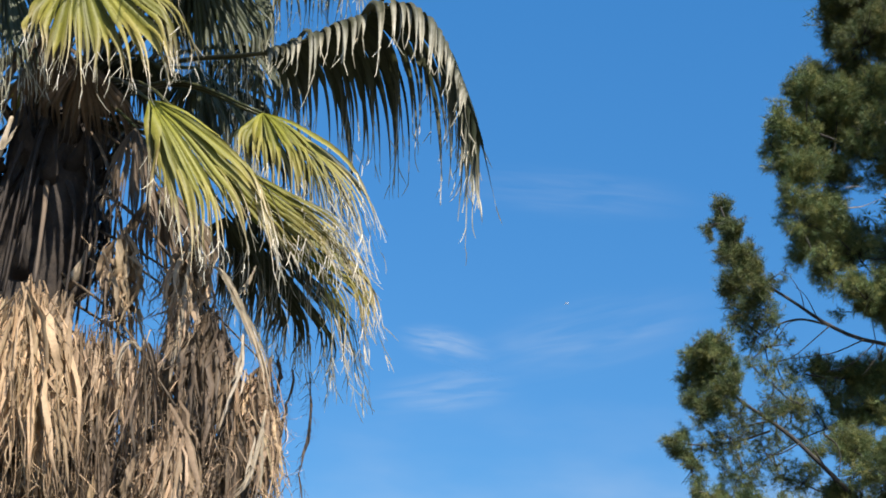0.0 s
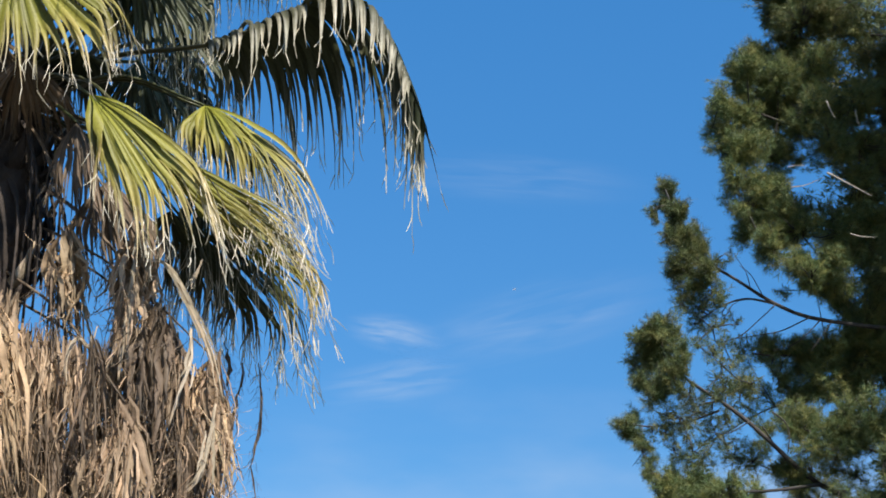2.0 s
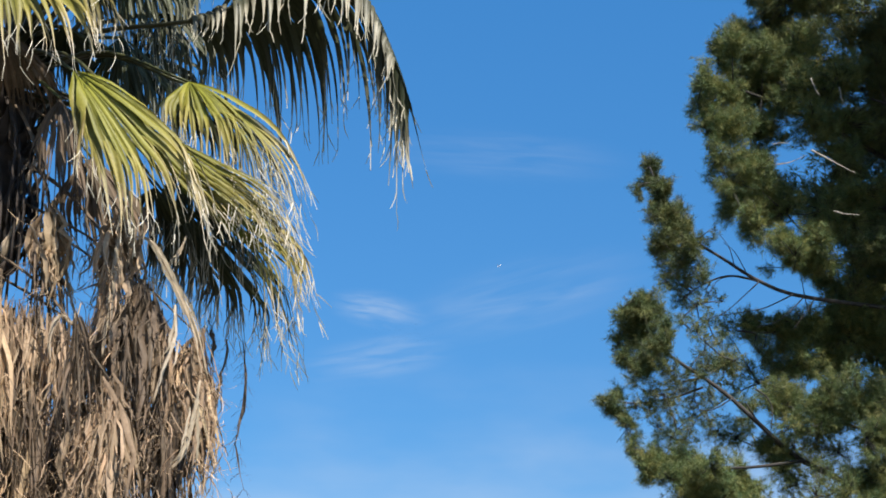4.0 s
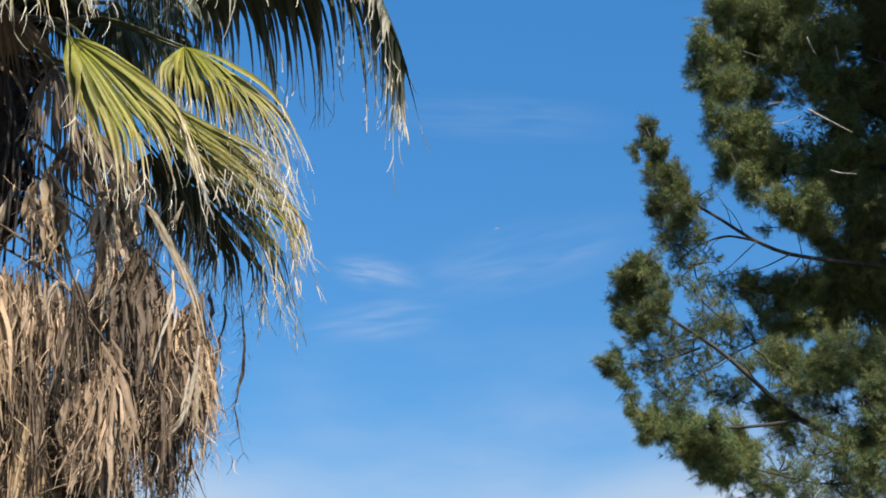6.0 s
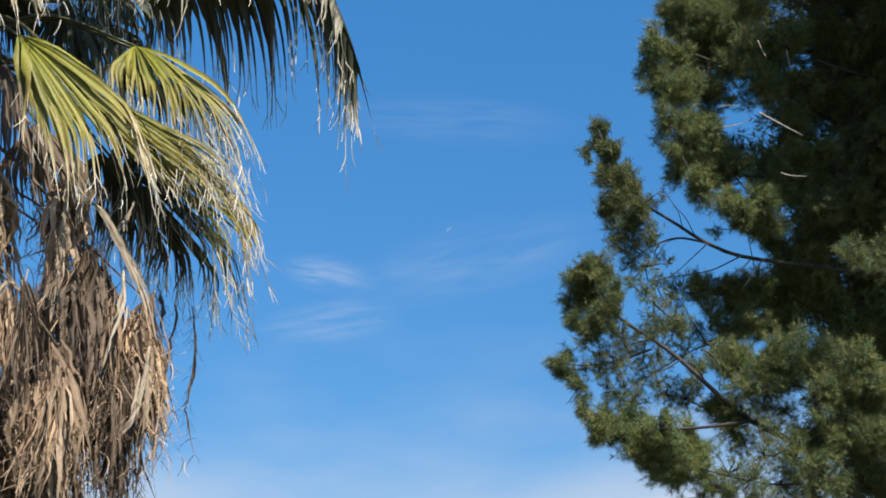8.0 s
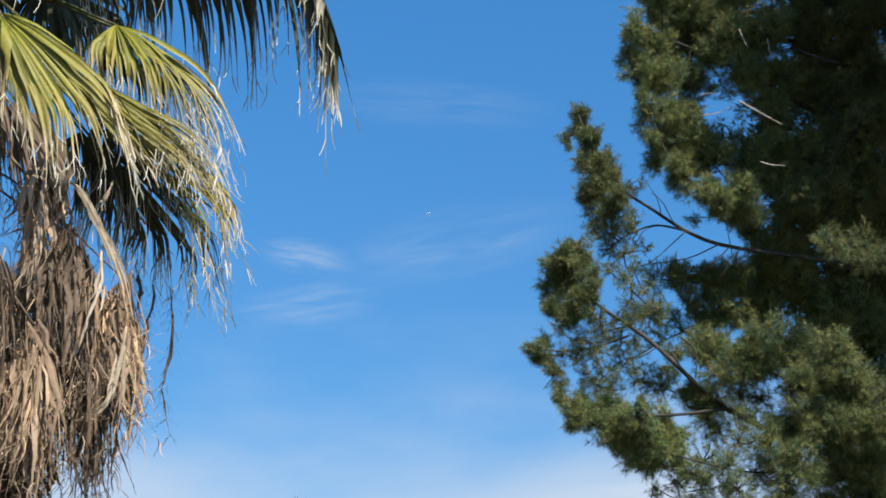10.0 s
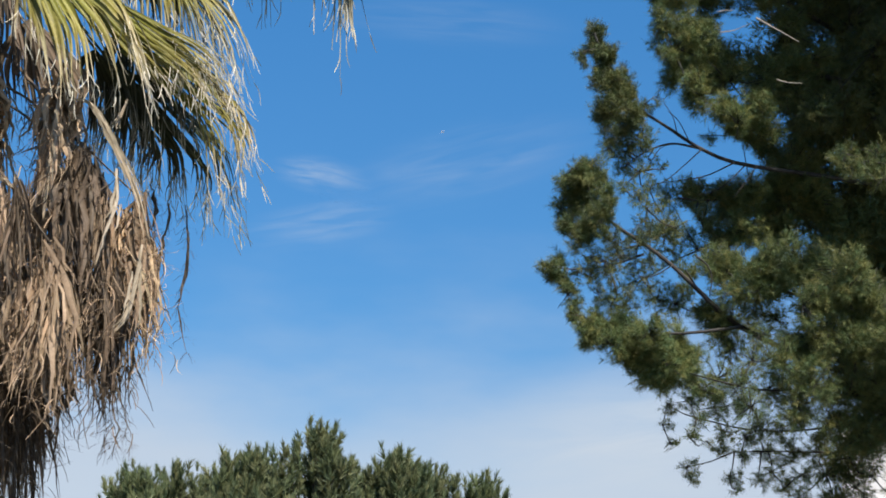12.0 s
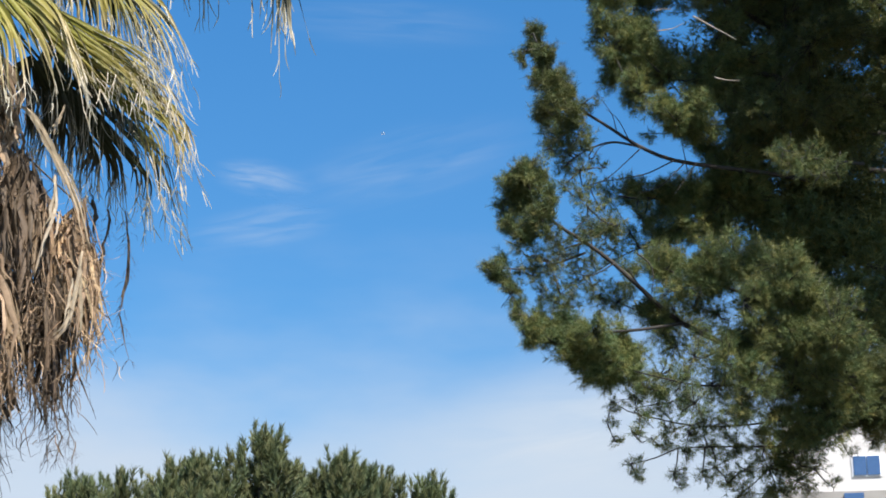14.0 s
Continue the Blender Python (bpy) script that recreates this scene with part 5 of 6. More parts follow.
# lit bough over the dark inside
spray(514, [(5.19, 12.80, 6.54), (4.62, 12.20, 6.33), (4.31, 12.00, 6.27)], 0.016, [
    (4.09, 11.71, 6.22, 0.09, 0.5), (4.17, 11.77, 6.12, 0.08, 0.5), (4.38, 12.01, 6.18, 0.09, 0.5), (4.48, 12.03, 6.38, 0.09, 0.5), (4.10, 12.00, 6.25, 0.06, 0.5),
    (4.50, 11.95, 6.12, 0.09, 0.5), (4.64, 11.98, 6.22, 0.10, 0.5)])
# upper mass, its lit rim
spray(515, [(5.17, 13.65, 7.93), (4.29, 13.15, 8.10), (3.60, 12.85, 8.25), (3.07, 12.75, 8.39)], 0.030, [
    (3.06, 12.68, 8.87, 0.13, 1.0), (2.94, 12.82, 8.67, 0.13, 1.0), (2.78, 12.60, 8.34, 0.10, 1.0), (2.74, 12.71, 8.18, 0.10, 1.0), (2.92, 12.82, 8.36, 0.16, 1.0),
    (2.81, 12.72, 7.96, 0.12, 1.0), (2.98, 12.79, 8.06, 0.18, 1.0), (2.89, 12.66, 7.68, 0.13, 1.0), (2.98, 12.66, 7.43, 0.15, 1.0), (3.13, 12.93, 7.33, 0.15, 1.0),
    (3.17, 12.51, 6.96, 0.15, 1.0), (3.39, 12.84, 6.95, 0.14, 1.0), (3.49, 12.56, 6.73, 0.13, 1.0), (3.79, 12.92, 6.83, 0.14, 1.0)])
# upper mass, its body
spray(516, [(5.28, 13.85, 8.37), (4.46, 13.35, 8.32), (3.86, 13.05, 8.37), (3.37, 12.95, 8.40)], 0.030, [
    (3.31, 12.78, 8.77, 0.20, 1.0), (3.34, 13.18, 8.57, 0.23, 1.0), (3.32, 13.16, 8.13, 0.19, 1.0), (3.20, 12.75, 7.58, 0.17, 1.0), (3.40, 13.17, 7.51, 0.17, 1.0),
    (3.53, 12.93, 7.30, 0.16, 1.0), (3.73, 12.84, 6.98, 0.18, 1.0), (3.93, 13.10, 7.42, 0.17, 1.0), (4.13, 13.12, 7.36, 0.19, 1.0), (3.57, 12.72, 8.41, 0.20, 1.0),
    (3.66, 12.78, 8.81, 0.22, 1.0), (3.76, 12.82, 8.13, 0.19, 1.0), (4.04, 12.87, 8.62, 0.22, 1.0), (4.10, 12.94, 8.21, 0.18, 1.0), (4.06, 13.04, 7.87, 0.18, 1.0),
    (4.22, 13.02, 7.59, 0.18, 1.0)])
# upper mass, inner side
spray(517, [(5.83, 13.80, 8.62), (5.20, 13.30, 8.46), (4.68, 13.00, 8.39), (4.34, 12.90, 8.43)], 0.030, [
    (4.50, 13.16, 8.89, 0.21, 1.0), (4.64, 13.17, 8.59, 0.20, 1.0), (4.82, 13.02, 8.81, 0.22, 1.0), (5.04, 13.13, 8.48, 0.23, 1.0), (4.47, 13.21, 8.20, 0.21, 0.8),
    (4.67, 13.07, 7.97, 0.21, 0.8), (4.79, 12.76, 7.62, 0.22, 0.8), (4.30, 12.93, 7.03, 0.20, 0.8), (4.55, 12.89, 7.18, 0.22, 0.8), (4.95, 13.18, 7.16, 0.23, 0.8),
    (4.47, 13.15, 9.27, 0.23, 1.0), (4.85, 13.00, 9.27, 0.25, 1.0), (5.24, 13.01, 8.89, 0.27, 1.0), (5.11, 12.88, 7.86, 0.27, 1.0)])
# crown over the upper mass
spray(518, [(4.50, 13.80, 10.09), (4.00, 13.20, 9.93), (3.60, 12.90, 9.84), (3.34, 12.90, 9.87)], 0.026, [
    (3.42, 13.06, 9.77, 0.15, 1.0), (3.37, 13.13, 9.59, 0.11, 1.0), (3.51, 13.14, 10.10, 0.18, 1.0), (3.65, 12.85, 9.74, 0.21, 1.0), (3.57, 12.75, 9.27, 0.19, 1.0),
    (3.36, 12.87, 9.23, 0.10, 1.0), (3.31, 12.74, 10.13, 0.18, 1.0), (3.85, 13.07, 10.27, 0.25, 1.0), (3.17, 12.80, 9.98, 0.11, 1.0), (3.52, 12.71, 10.44, 0.24, 1.0),
    (3.80, 12.72, 9.39, 0.22, 1.0), (3.22, 13.09, 9.09, 0.16, 1.0), (3.01, 12.85, 8.79, 0.13, 1.0), (3.52, 13.06, 9.10, 0.20, 1.0)])
# thin shaded shoots behind the limbs
spray(519, [(4.33, 13.90, 6.23), (3.73, 13.60, 6.05), (3.32, 13.60, 5.92), (2.87, 13.60, 5.64)], 0.010, [
    (3.18, 13.82, 6.54, 0.13, 0.4), (3.34, 13.76, 6.13, 0.12, 0.4), (2.97, 13.61, 5.85, 0.11, 0.3), (3.14, 13.48, 5.90, 0.10, 0.3), (2.79, 13.48, 5.60, 0.11, 0.3),
    (3.05, 13.75, 5.53, 0.12, 0.5), (3.23, 13.80, 5.51, 0.13, 0.5), (2.74, 13.71, 5.43, 0.10, 0.4), (2.54, 13.75, 5.56, 0.10, 0.4), (3.57, 13.75, 6.09, 0.13, 0.5),
    (3.64, 13.36, 5.31, 0.13, 0.5), (3.85, 13.57, 5.22, 0.13, 0.5), (3.70, 13.82, 5.82, 0.13, 0.5), (2.90, 13.52, 6.18, 0.10, 0.3), (2.73, 13.42, 5.96, 0.09, 0.3),
    (2.59, 13.44, 5.38, 0.09, 0.4)])
# shoots that hang before the house
spray(560, [(5.67, 13.00, 4.57), (5.26, 13.00, 4.37), (4.86, 13.00, 4.31), (4.56, 13.00, 4.16)], 0.012, [
    (4.57, 13.00, 4.25, 0.10, 0.6), (4.46, 13.00, 4.06, 0.09, 0.6), (4.71, 13.00, 4.21, 0.11, 0.5), (4.65, 13.00, 3.93, 0.08, 0.4), (4.86, 13.00, 4.31, 0.12, 0.7),
    (5.06, 13.00, 4.35, 0.13, 0.8), (5.25, 13.00, 4.33, 0.15, 0.9), (4.50, 13.00, 3.83, 0.08, 0.5), (4.39, 13.00, 3.74, 0.07, 0.5), (4.94, 13.00, 4.07, 0.06, 0.3),
    (5.18, 13.00, 4.17, 0.08, 0.4), (4.78, 13.00, 3.79, 0.06, 0.3), (4.58, 13.00, 3.72, 0.07, 0.4)])
# shaded inside of the crown
bough(331, [TRUNK + UP * 3.8, (5.37, 13.60, 9.22), (4.54, 13.60, 9.22), (3.55, 13.60, 9.10)], 0.34, 0.26, 220, 0.03, 0.30, 1.1)
bough(332, [TRUNK + UP * 4.3, (5.41, 13.60, 9.65), (4.69, 13.60, 9.72), (3.85, 13.60, 9.67)], 0.36, 0.28, 220, 0.03, 0.30, 1.1)
bough(333, [TRUNK + UP * 3.0, (5.48, 13.80, 8.42), (5.05, 13.80, 8.52), (4.56, 13.80, 8.49)], 0.36, 0.24, 260, 0.03, 0.30, 1.1)
bough(334, [TRUNK + UP * 2.2, (5.38, 13.70, 7.62), (4.74, 13.70, 7.64), (4.15, 13.70, 7.61)], 0.34, 0.24, 240, 0.03, 0.30, 1.1)
bough(335, [TRUNK + UP * 1.6, (5.54, 14.00, 6.95), (5.11, 14.00, 6.93), (4.36, 14.00, 6.90)], 0.42, 0.32, 300, 0.03, 0.30, 1.1)
bough(336, [TRUNK + UP * 1.2, (5.65, 14.00, 6.55), (5.11, 14.00, 6.52), (4.37, 14.00, 6.53)], 0.42, 0.34, 320, 0.03, 0.30, 1.1)
bough(337, [TRUNK + UP * 1.9, (5.62, 13.80, 7.26), (5.08, 13.80, 7.28), (4.44, 13.80, 7.29)], 0.42, 0.34, 320, 0.03, 0.30, 1.1)
bough(338, [TRUNK + UP * 0.6, (5.58, 13.90, 5.98), (5.27, 13.90, 6.12), (4.75, 13.90, 6.20)], 0.42, 0.32, 300, 0.03, 0.30, 1.1)
bough(339, [TRUNK + UP * 0.0, (5.51, 13.80, 5.42), (5.20, 13.80, 5.40), (4.58, 13.80, 5.42)], 0.40, 0.30, 240, 0.03, 0.30, 1.1)
bough(340, [TRUNK + UP * 3.4, (4.72, 13.40, 8.77), (3.92, 13.40, 8.72), (3.33, 13.40, 8.57)], 0.24, 0.22, 150, 0.03, 0.30, 1.1)
bough(341, [TRUNK + UP * 2.2, (4.49, 13.40, 7.61), (3.71, 13.40, 7.62), (3.30, 13.40, 7.77)], 0.14, 0.18, 120, 0.03, 0.30, 1.1)
bough(342, [TRUNK + UP * 4.6, (4.47, 13.70, 10.03), (4.15, 13.70, 10.12), (3.71, 13.70, 10.08)], 0.40, 0.30, 200, 0.03, 0.30, 1.1)
# full boughs above the house
spray(561, [(5.76, 12.70, 4.79), (5.46, 12.70, 4.69), (5.16, 12.70, 4.58), (4.87, 12.70, 4.53)], 0.020, [
    (4.87, 12.70, 4.53, 0.15, 1.0), (5.11, 12.70, 4.54, 0.17, 1.0), (5.03, 12.70, 4.72, 0.18, 1.0), (5.32, 12.70, 4.78, 0.21, 1.0), (4.76, 12.70, 4.41, 0.11, 0.8), (5.29, 12.70, 4.40, 0.19, 1.0)])
bough(343, [TRUNK + UP * 2.9, (6.80, 14.10, 8.33), (6.33, 14.10, 8.24), (5.87, 14.10, 8.16)], 0.45, 0.38, 300, 0.03, 0.15, 1.1)
bough(344, [TRUNK + UP * 2.2, (6.73, 14.10, 7.61), (6.40, 14.10, 7.65), (5.95, 14.10, 7.69)], 0.45, 0.38, 300, 0.03, 0.15, 1.1)
bough(345, [TRUNK + UP * 1.0, (6.61, 14.10, 6.35), (6.29, 14.10, 6.45), (5.85, 14.10, 6.43)], 0.45, 0.38, 300, 0.03, 0.15, 1.1)
bough(346, [TRUNK + UP * 0.2, (6.54, 14.10, 5.58), (6.21, 14.10, 5.57), (5.83, 14.10, 5.55)], 0.45, 0.38, 300, 0.03, 0.15, 1.1)
# boughs added out of view over the near side, placed to shade the inside
bough(321, [TRUNK + UP * 1.5, (5.75, 12.40, 8.00), (5.40, 11.50, 8.00), (5.40, 10.90, 7.90)], 0.50, 0.42, 300, 0.05, 0.45, 1.2)
bough(322, [TRUNK + UP * 1.5, (6.40, 12.40, 8.00), (6.05, 11.50, 8.00), (5.90, 10.90, 7.90)], 0.50, 0.42, 300, 0.05, 0.45, 1.2)
bough(323, [TRUNK + UP * 2.2, (5.75, 12.40, 8.70), (5.40, 11.50, 8.70), (5.25, 10.90, 8.60)], 0.50, 0.42, 300, 0.05, 0.45, 1.2)
bough(324, [TRUNK + UP * 2.2, (6.40, 12.40, 8.70), (6.05, 11.50, 8.70), (6.05, 10.90, 8.60)], 0.50, 0.42, 300, 0.05, 0.45, 1.2)
bough(325, [TRUNK + UP * 2.9, (5.75, 12.40, 9.40), (5.40, 11.50, 9.40), (5.40, 10.90, 9.30)], 0.50, 0.42, 300, 0.05, 0.45, 1.2)
bough(326, [TRUNK + UP * 2.9, (6.40, 12.40, 9.40), (6.05, 11.50, 9.40), (5.90, 10.90, 9.30)], 0.50, 0.42, 300, 0.05, 0.45, 1.2)
bough(327, [TRUNK + UP * 3.6, (5.75, 12.40, 10.10), (5.40, 11.50, 10.10), (5.25, 10.90, 10.00)], 0.50, 0.42, 300, 0.05, 0.45, 1.2)
bough(328, [TRUNK + UP * 3.6, (6.40, 12.40, 10.10), (6.05, 11.50, 10.10), (6.05, 10.90, 10.00)], 0.50, 0.42, 300, 0.05, 0.45, 1.2)
bough(350, [TRUNK + UP * 3.4, (5.05, 12.60, 9.85), (4.55, 11.70, 9.70), (4.35, 11.10, 9.55)], 0.45, 0.38, 320, 0.05, 0.45, 1.2)
bough(351, [TRUNK + UP * 3.4, (5.60, 12.60, 9.90), (5.10, 11.70, 9.75), (4.90, 11.10, 9.60)], 0.45, 0.38, 320, 0.05, 0.45, 1.2)
bough(352, [TRUNK + UP * 4.0, (5.20, 12.60, 10.50), (4.70, 11.70, 10.35), (4.50, 11.10, 10.20)], 0.45, 0.38, 320, 0.05, 0.45, 1.2)
bough(353, [TRUNK + UP * 3.0, (6.00, 12.60, 9.50), (5.50, 11.70, 9.35), (5.30, 11.10, 9.20)], 0.45, 0.38, 320, 0.05, 0.45, 1.2)
# deep inner foliage round the trunk
bough(298, [TRUNK + UP * 1.2, (5.98, 14.20, 7.61), (5.13, 14.00, 7.66), (4.44, 13.90, 7.70)], 0.60, 0.45, 330, 0.04, 0.1, 1.2)
bough(299, [TRUNK + UP * 2.2, (6.07, 14.20, 8.70), (5.20, 14.00, 8.67), (4.37, 13.90, 8.45)], 0.60, 0.45, 330, 0.04, 0.1, 1.2)
bough(300, [TRUNK + UP * 0.2, (6.03, 14.30, 6.39), (5.40, 14.10, 6.30), (4.87, 14.00, 6.19)], 0.60, 0.45, 330, 0.04, 0.1, 1.2)
bough(301, [TRUNK - UP * 0.5, (6.06, 14.30, 5.40), (5.43, 14.10, 5.33), (4.96, 14.00, 5.18)], 0.55, 0.40, 280, 0.04, 0.1, 1.2)
# unseen side of the crown
for _i in range(14):
    _a = -1.6 + _i * 0.27
    _z = (_i * 0.37 % 1) * 4.2 - 0.3
    _o = Vector((math.cos(_a), math.sin(_a), 0.25))
    bough(240 + _i, [TRUNK + UP * _z, TRUNK + UP * (_z + 0.3) + _o * 1.0, TRUNK + UP * (_z + 0.6) + _o * (2.4 - 0.25 * _z)], 0.6, 0.45, 200, 0.04, 0.25, 1.3)
for _i in range(6):
    _a = _i * 1.05
    _o = Vector((math.cos(_a), math.sin(_a), 0.9))
    bough(260 + _i, [TRUNK + UP * 4.2, TRUNK + UP * 4.6 + _o * 0.6, TRUNK + UP * 5.0 + _o * 1.3], 0.6, 0.5, 200, 0.04, 0.2, 1.3)


def bare_twig(points, thick, mat=None):
    s = Soup()
    s.tube([p - PINE_AT for p in bent(points, 10)], [thick * (1 - 0.06 * i) for i in range(11)], 5)
    part("bare_twig", s.mesh("bare_twig", mat or TWIG), pine, "" if mat else "pale bare dead twig")


TWIG = bark_material("dead_twig", (0.22, 0.19, 0.16), (0.42, 0.37, 0.32), 20)
bare_twig([(3.57, 12.20, 7.55), (3.74, 12.20, 7.46), (3.93, 12.20, 7.36)], 0.010)
bare_twig([(3.73, 12.20, 7.01), (3.82, 12.20, 6.99), (3.94, 12.20, 6.99)], 0.007)
bare_twig([(3.27, 12.30, 7.63), (3.35, 12.30, 7.65), (3.43, 12.30, 7.65)], 0.005)
bare_twig([(3.34, 12.50, 7.54), (3.47, 12.50, 7.57), (3.62, 12.50, 7.65)], 0.006)
bare_twig([(3.60, 12.20, 8.22), (3.64, 12.20, 8.11), (3.67, 12.20, 8.06)], 0.007)
bare_twig([(3.84, 12.20, 8.15), (3.86, 12.20, 8.02), (3.89, 12.20, 7.97)], 0.005)
bare_twig([(3.10, 12.50, 5.56), (3.20, 12.50, 5.48), (3.23, 12.50, 5.37), (3.21, 12.50, 5.22)], 0.008, PINE_BARK)
bare_twig([(3.24, 12.80, 6.59), (3.07, 12.80, 6.63), (2.90, 12.80, 6.59), (2.80, 12.80, 6.44)], 0.006, PINE_BARK)
bare_twig([(3.24, 12.80, 6.59), (3.11, 12.80, 6.46), (2.94, 12.80, 6.30), (2.80, 12.80, 6.24)], 0.006, PINE_BARK)
bare_twig([(3.55, 12.90, 6.53), (3.31, 12.90, 6.40), (3.11, 12.90, 6.35), (2.87, 12.90, 6.30)], 0.007, PINE_BARK)
bare_twig([(3.65, 12.90, 6.52), (3.52, 12.90, 6.38), (3.40, 12.90, 6.28), (3.23, 12.90, 6.22)], 0.006, PINE_BARK)
bare_twig([(3.04, 12.80, 6.71), (3.00, 12.80, 6.88), (2.91, 12.80, 7.02)], 0.005, PINE_BARK)
bare_twig([(3.15, 12.80, 6.64), (3.05, 12.80, 6.84), (2.95, 12.80, 6.93)], 0.005, PINE_BARK)
bare_twig([(3.75, 12.90, 6.52), (3.67, 12.90, 6.40), (3.54, 12.90, 6.22)], 0.005, PINE_BARK)
bare_twig([(2.96, 12.70, 5.53), (2.77, 12.70, 5.42), (2.58, 12.70, 5.44)], 0.006, PINE_BARK)
bare_twig([(2.72, 12.70, 5.70), (2.56, 12.70, 5.71), (2.42, 12.70, 5.62)], 0.006, PINE_BARK)
bare_twig([(3.89, 12.35, 4.46), (3.53, 12.35, 4.45), (3.22, 12.35, 4.50), (3.00, 12.35, 4.55)], 0.009, PINE_BARK)
bare_twig([(3.80, 12.30, 4.85), (3.57, 12.30, 4.66), (3.39, 12.30, 4.72)], 0.007, PINE_BARK)


# ---- far pines ----
def far_pine(seed, foot, top, width, tufts, label):
    """A pine far off: domed crown with upright shoots. foot: place on the ground; top: height of its tip."""
    rng = np.random.default_rng(seed)
    tree = tagged(empty("pine_tree", foot), label, "pine tree", group="distant pines")
    s = Soup()
    s.tube([Vector((0, 0, top * 0.9 * i / 8)) for i in range(9)], [0.25 * (1 - 0.8 * i / 8) for i in range(9)], 8)
    places, ways, sizes = [], [], []
    knots = [(Vector((rng.normal() * 0.48 * width, rng.normal() * 0.35 * width, 0)), rng.uniform(0.35, 0.8)) for _ in range(14)]
    for k in range(tufts):
        c, r = knots[k % len(knots)]
        far = min(1.0, c.length / (width * 0.9))
        z = top - 0.8 - 1.9 * far ** 1.6
        o = Vector(rng.normal(size=3)).normalized() * rng.random() ** 0.4
        p = Vector((c.x + o.x * r * 1.1, c.y + o.y * r, z + o.z * r * 1.2 - (0.6 if k % 4 == 0 else 0)))
        if k % 3 == 0:
            p.z -= rng.uniform(0, 2.5)
        places.append(tuple(p))
        ways.append(tuple((UP + o * 0.35 + Vector(rng.normal(size=3)) * 0.12).normalized()))
        sizes.append(rng.uniform(2.0, 3.6))
    for c, r in knots:
        z = top - 1.0 - 1.9 * min(1.0, c.length / (width * 0.9)) ** 1.6
        s.tube([Vector((0, 0, z - 1.6)), Vector((c.x * 0.5, c.y * 0.5, z - 0.9)), Vector((c.x, c.y, z))], [0.08, 0.06, 0.02], 5)
    part("trunk", s.mesh("trunk", PINE_BARK), tree)
    tagged(part("crown", needle_mesh("crown", rng, places, ways, sizes, NEEDLE_FAR, 40, 0.10, 0.015, (0.75, 0.45)), tree), kind="stuff")


far_pine(301, (-5.4, 58.0, 0), 11.28, 1.6, 500, "dark green pine top with upright shoots, far off")
far_pine(302, (-4.1, 60.0, 0), 11.51, 1.5, 400, "dark green pine top with upright shoots, far off")
far_pine(303, (-1.6, 57.0, 0), 11.94, 1.5, 520, "dark green pine top with upright shoots, far off")
far_pine(304, (0.6, 55.0, 0), 12.31, 1.7, 700, "dark green pine top with upright shoots, far off")
far_pine(305, (3.5, 57.0, 0), 11.89, 1.6, 560, "dark green pine top with upright shoots, far off")
far_pine(306, (5.3, 60.0, 0), 11.70, 1.3, 380, "dark green pine top with upright shoots, far off")
far_pine(307, (6.7, 60.0, 0), 12.08, 0.6, 220, "dark green pine top with upright shoots, far off")
far_pine(308, (-3.0, 61.0, 0), 11.59, 1.4, 360, "dark green pine top with upright shoots, far off")
far_pine(309, (2.2, 58.0, 0), 11.90, 1.3, 420, "dark green pine top with upright shoots, far off")
far_pine(310, (4.5, 59.0, 0), 11.82, 1.2, 340, "dark green pine top with upright shoots, far off")


# ---- building ----
def white_house(corner, wide, deep, eaves):
    """White flat-roofed house; corner: near left corner on the ground."""
    house = tagged(empty("house", corner), "white rendered house with a grey lower storey and flat roof", "house")
    s = Soup()
    s.box((0, 0, eaves - 1.45), (wide, deep, eaves))
    part("wall", s.mesh("wall", WHITE_WALL, False), house, "bright white rendered upper wall")
    s = Soup()
    s.box((-0.1, -0.25, 0), (wide + 0.1, deep, eaves - 1.454))
    part("lower_wall", s.mesh("lower_wall", GREY_WALL, False), house, "grey-brown lower wall")
    s = Soup()
    s.box((0, 0, eaves + 0.003), (wide, deep, eaves + 0.05))
    part("roof", s.mesh("roof", WHITE_WALL, False), house)
    for x in (1.4, 4.2, 6.8):
        s = Soup()
        s.box((x, -0.03, eaves - 1.12), (x + 0.62, 0.02, eaves - 0.66))
        win = part("window", s.mesh("window", WHITE_METAL, False), house)
        for k in range(2):
            s = Soup()
            s.box((x + 0.04 + 0.28 * k, -0.055, eaves - 1.09), (x + 0.30 + 0.28 * k, -0.034, eaves - 0.69))
            part("shutter", s.mesh("shutter", BLUE_PAINT, False), win, "closed blue shutter")
    s = Soup()
    s.box((1.2, -0.30, eaves - 3.4), (1.6, -0.254, eaves - 1.5))
    part("door", s.mesh("door", BLUE_PAINT, False), house, "blue painted door")
    house.rotation_euler = (0, 0, radians(-18.7))


white_house((11.50, 34.00, 0), 9.0, 7.0, 8.57)


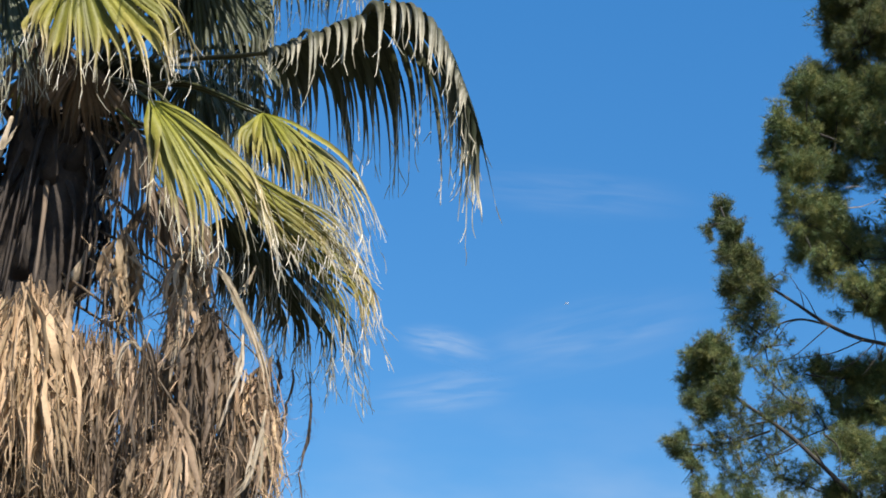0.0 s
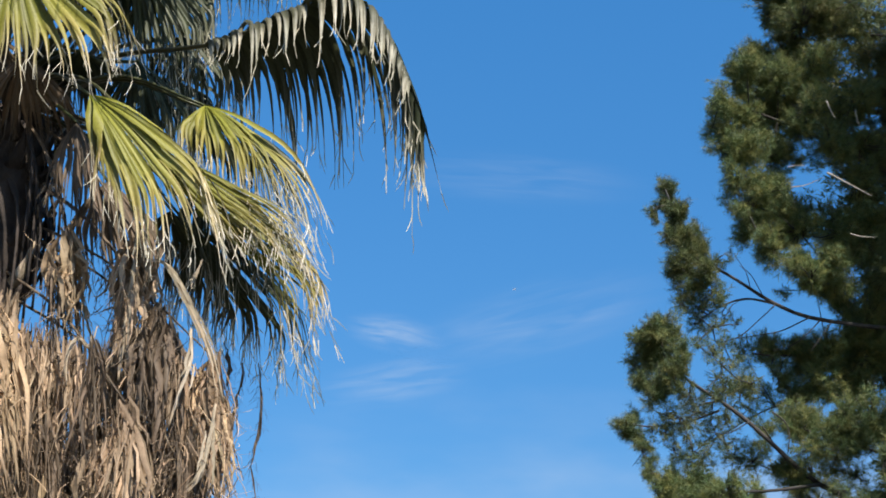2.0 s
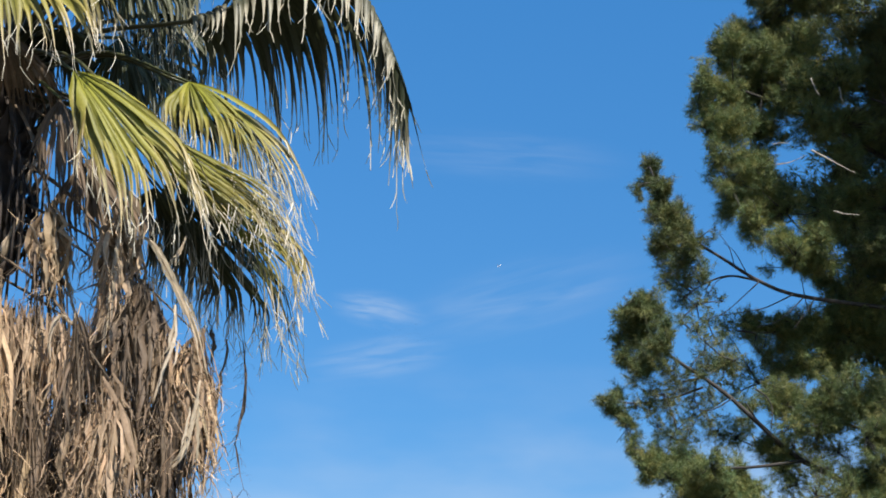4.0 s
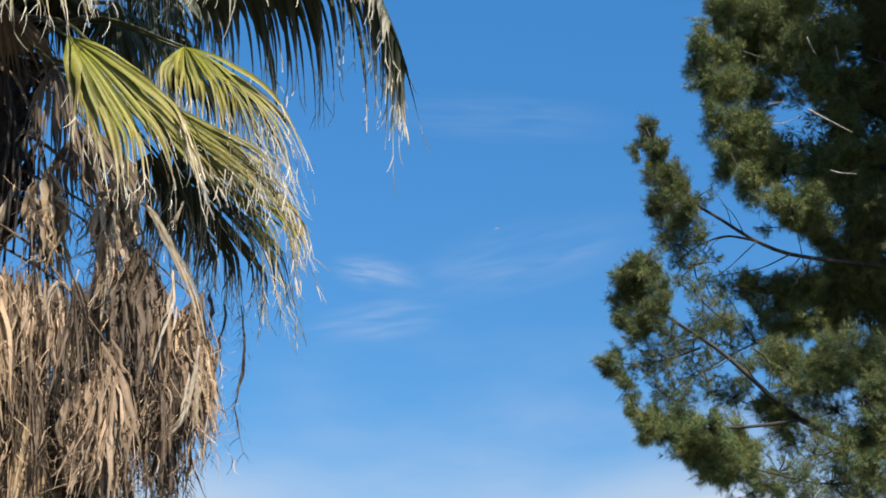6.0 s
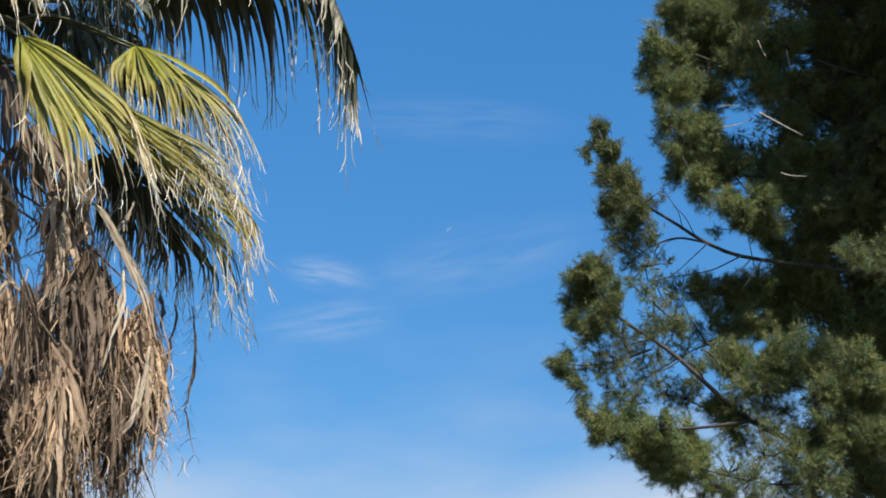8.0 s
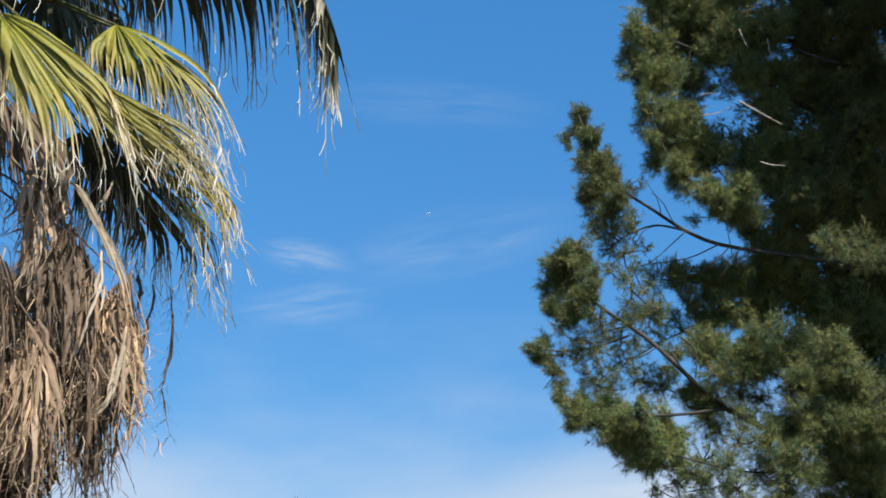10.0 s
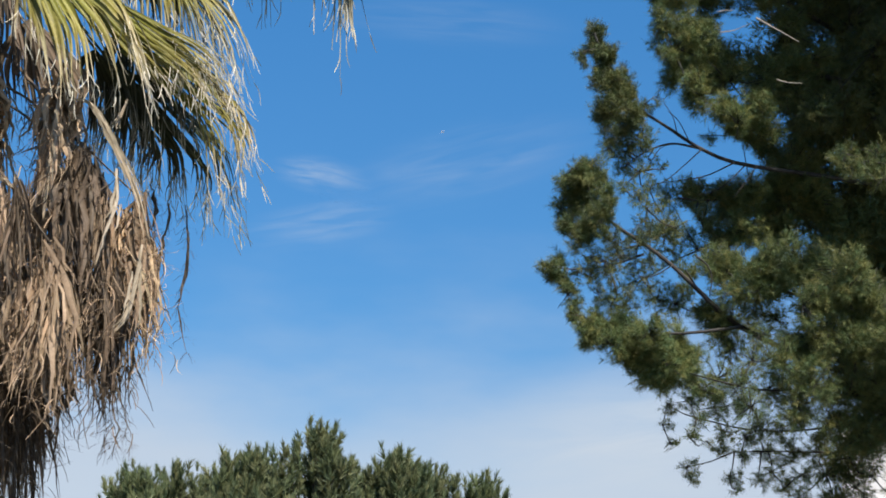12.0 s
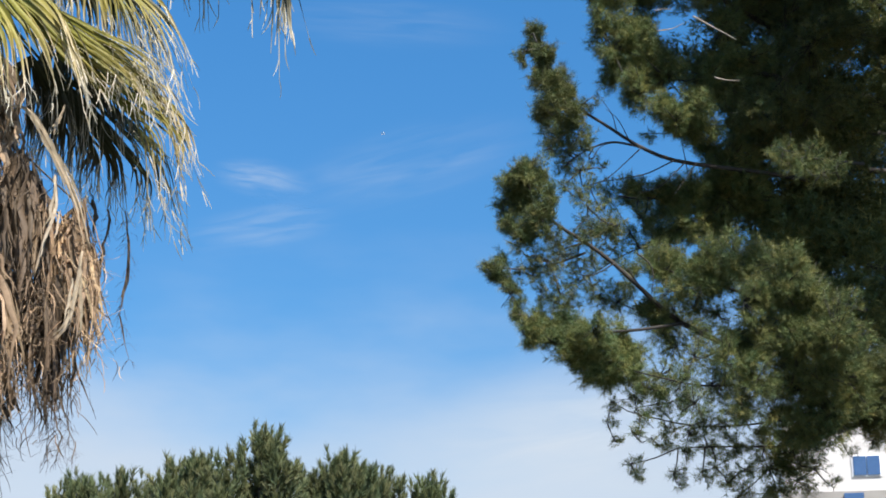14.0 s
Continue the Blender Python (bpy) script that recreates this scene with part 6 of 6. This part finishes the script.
# ---- sky things ----
def cloud(name, centre, wide, high, seed, thick, tilt, label, veil=0.1):
    c = Vector(centre)
    s = new(name, bpy.data.meshes.new(name))
    bm = bmesh.new()
    uvl = bm.loops.layers.uv.new("UVMap")
    n = 8
    out = c.normalized()
    ri = out.cross(UP).normalized()
    up = ri.cross(out)
    ri, up = ri * math.cos(tilt) + up * math.sin(tilt), up * math.cos(tilt) - ri * math.sin(tilt)
    grid = [[bm.verts.new(ri * ((i / n - 0.5) * wide) + up * ((j / n - 0.5) * high) + out * (18 * noise.noise((i * 0.7, j * 0.7, seed)))) for i in range(n + 1)] for j in range(n + 1)]
    for j in range(n):
        for i in range(n):
            f = bm.faces.new((grid[j][i], grid[j][i + 1], grid[j + 1][i + 1], grid[j + 1][i]))
            for lp, (a, b) in zip(f.loops, ((i, j), (i + 1, j), (i + 1, j + 1), (i, j + 1))):
                lp[uvl].uv = (a / n, b / n)
    bm.to_mesh(s.data)
    bm.free()
    s.data.materials.append(cloud_material(name, seed, thick, veil))
    s.location = c
    s.visible_shadow = False
    return tagged(s, label, "cloud", kind="structure")


cloud("wisp_cloud", (9.51, 1900.00, 680.17), 150, 60, 3.1, 0.42, -0.12, "small bright wisp of high thin cloud")
cloud("streak_cloud", (11.96, 1900.00, 617.35), 240, 75, 7.7, 0.30, 0.18, "faint long streak of high thin cloud")
cloud("veil_cloud", (158.94, 1900.00, 896.55), 420, 90, 11.3, 0.12, -0.05, "very faint veil of high thin cloud")
cloud("veil_cloud", (189.14, 1900.00, 706.65), 420, 130, 15.3, 0.18, 0.25, "very faint veil of high thin cloud")
cloud("cloud_bank", (396.61, 1900.00, 376.34), 620, 240, 21.7, 1.0, 0.10, "soft white cloud bank low over the horizon", 0.5)


def aircraft(at, span, heading):
    craft = tagged(empty("aeroplane", at), "tiny white aeroplane high in the blue sky", "aeroplane")
    craft.rotation_euler = heading
    s = Soup()
    s.tube([Vector((x * span, 0, 0)) for x in (-0.5, -0.42, -0.2, 0.3, 0.45, 0.5)], [span * r for r in (0.008, 0.03, 0.055, 0.055, 0.035, 0.008)], 10)
    part("fuselage", s.mesh("fuselage", WHITE_METAL), craft)
    for sgn in (-1, 1):
        w = Soup()
        w.strip([Vector((0.02, 0, 0)) * span, Vector((-0.06, sgn * 0.25, 0.01)) * span, Vector((-0.16, sgn * 0.5, 0.02)) * span], [Vector((1, 0, 0))] * 3, [0.17 * span, 0.12 * span, 0.05 * span], [0, 0.5, 1], 0.08)
        part("wing", w.mesh("wing", WHITE_METAL), craft)
        w = Soup()
        w.strip([Vector((-0.42, 0, 0)) * span, Vector((-0.48, sgn * 0.17, 0.01)) * span], [Vector((1, 0, 0))] * 2, [0.1 * span, 0.04 * span], [0, 1], 0.08)
        part("tailplane", w.mesh("tailplane", WHITE_METAL), craft)
    w = Soup()
    w.strip([Vector((-0.42, 0, 0)) * span, Vector((-0.50, 0, 0.17)) * span], [Vector((1, 0, 0))] * 2, [0.12 * span, 0.05 * span], [0, 1], 0.02, [Vector((0, 1, 0))] * 2)
    part("fin", w.mesh("fin", WHITE_METAL), craft)


aircraft((213.28, 2600.00, 1019.41), 9.0, (0.3, 0.2, 2.3))
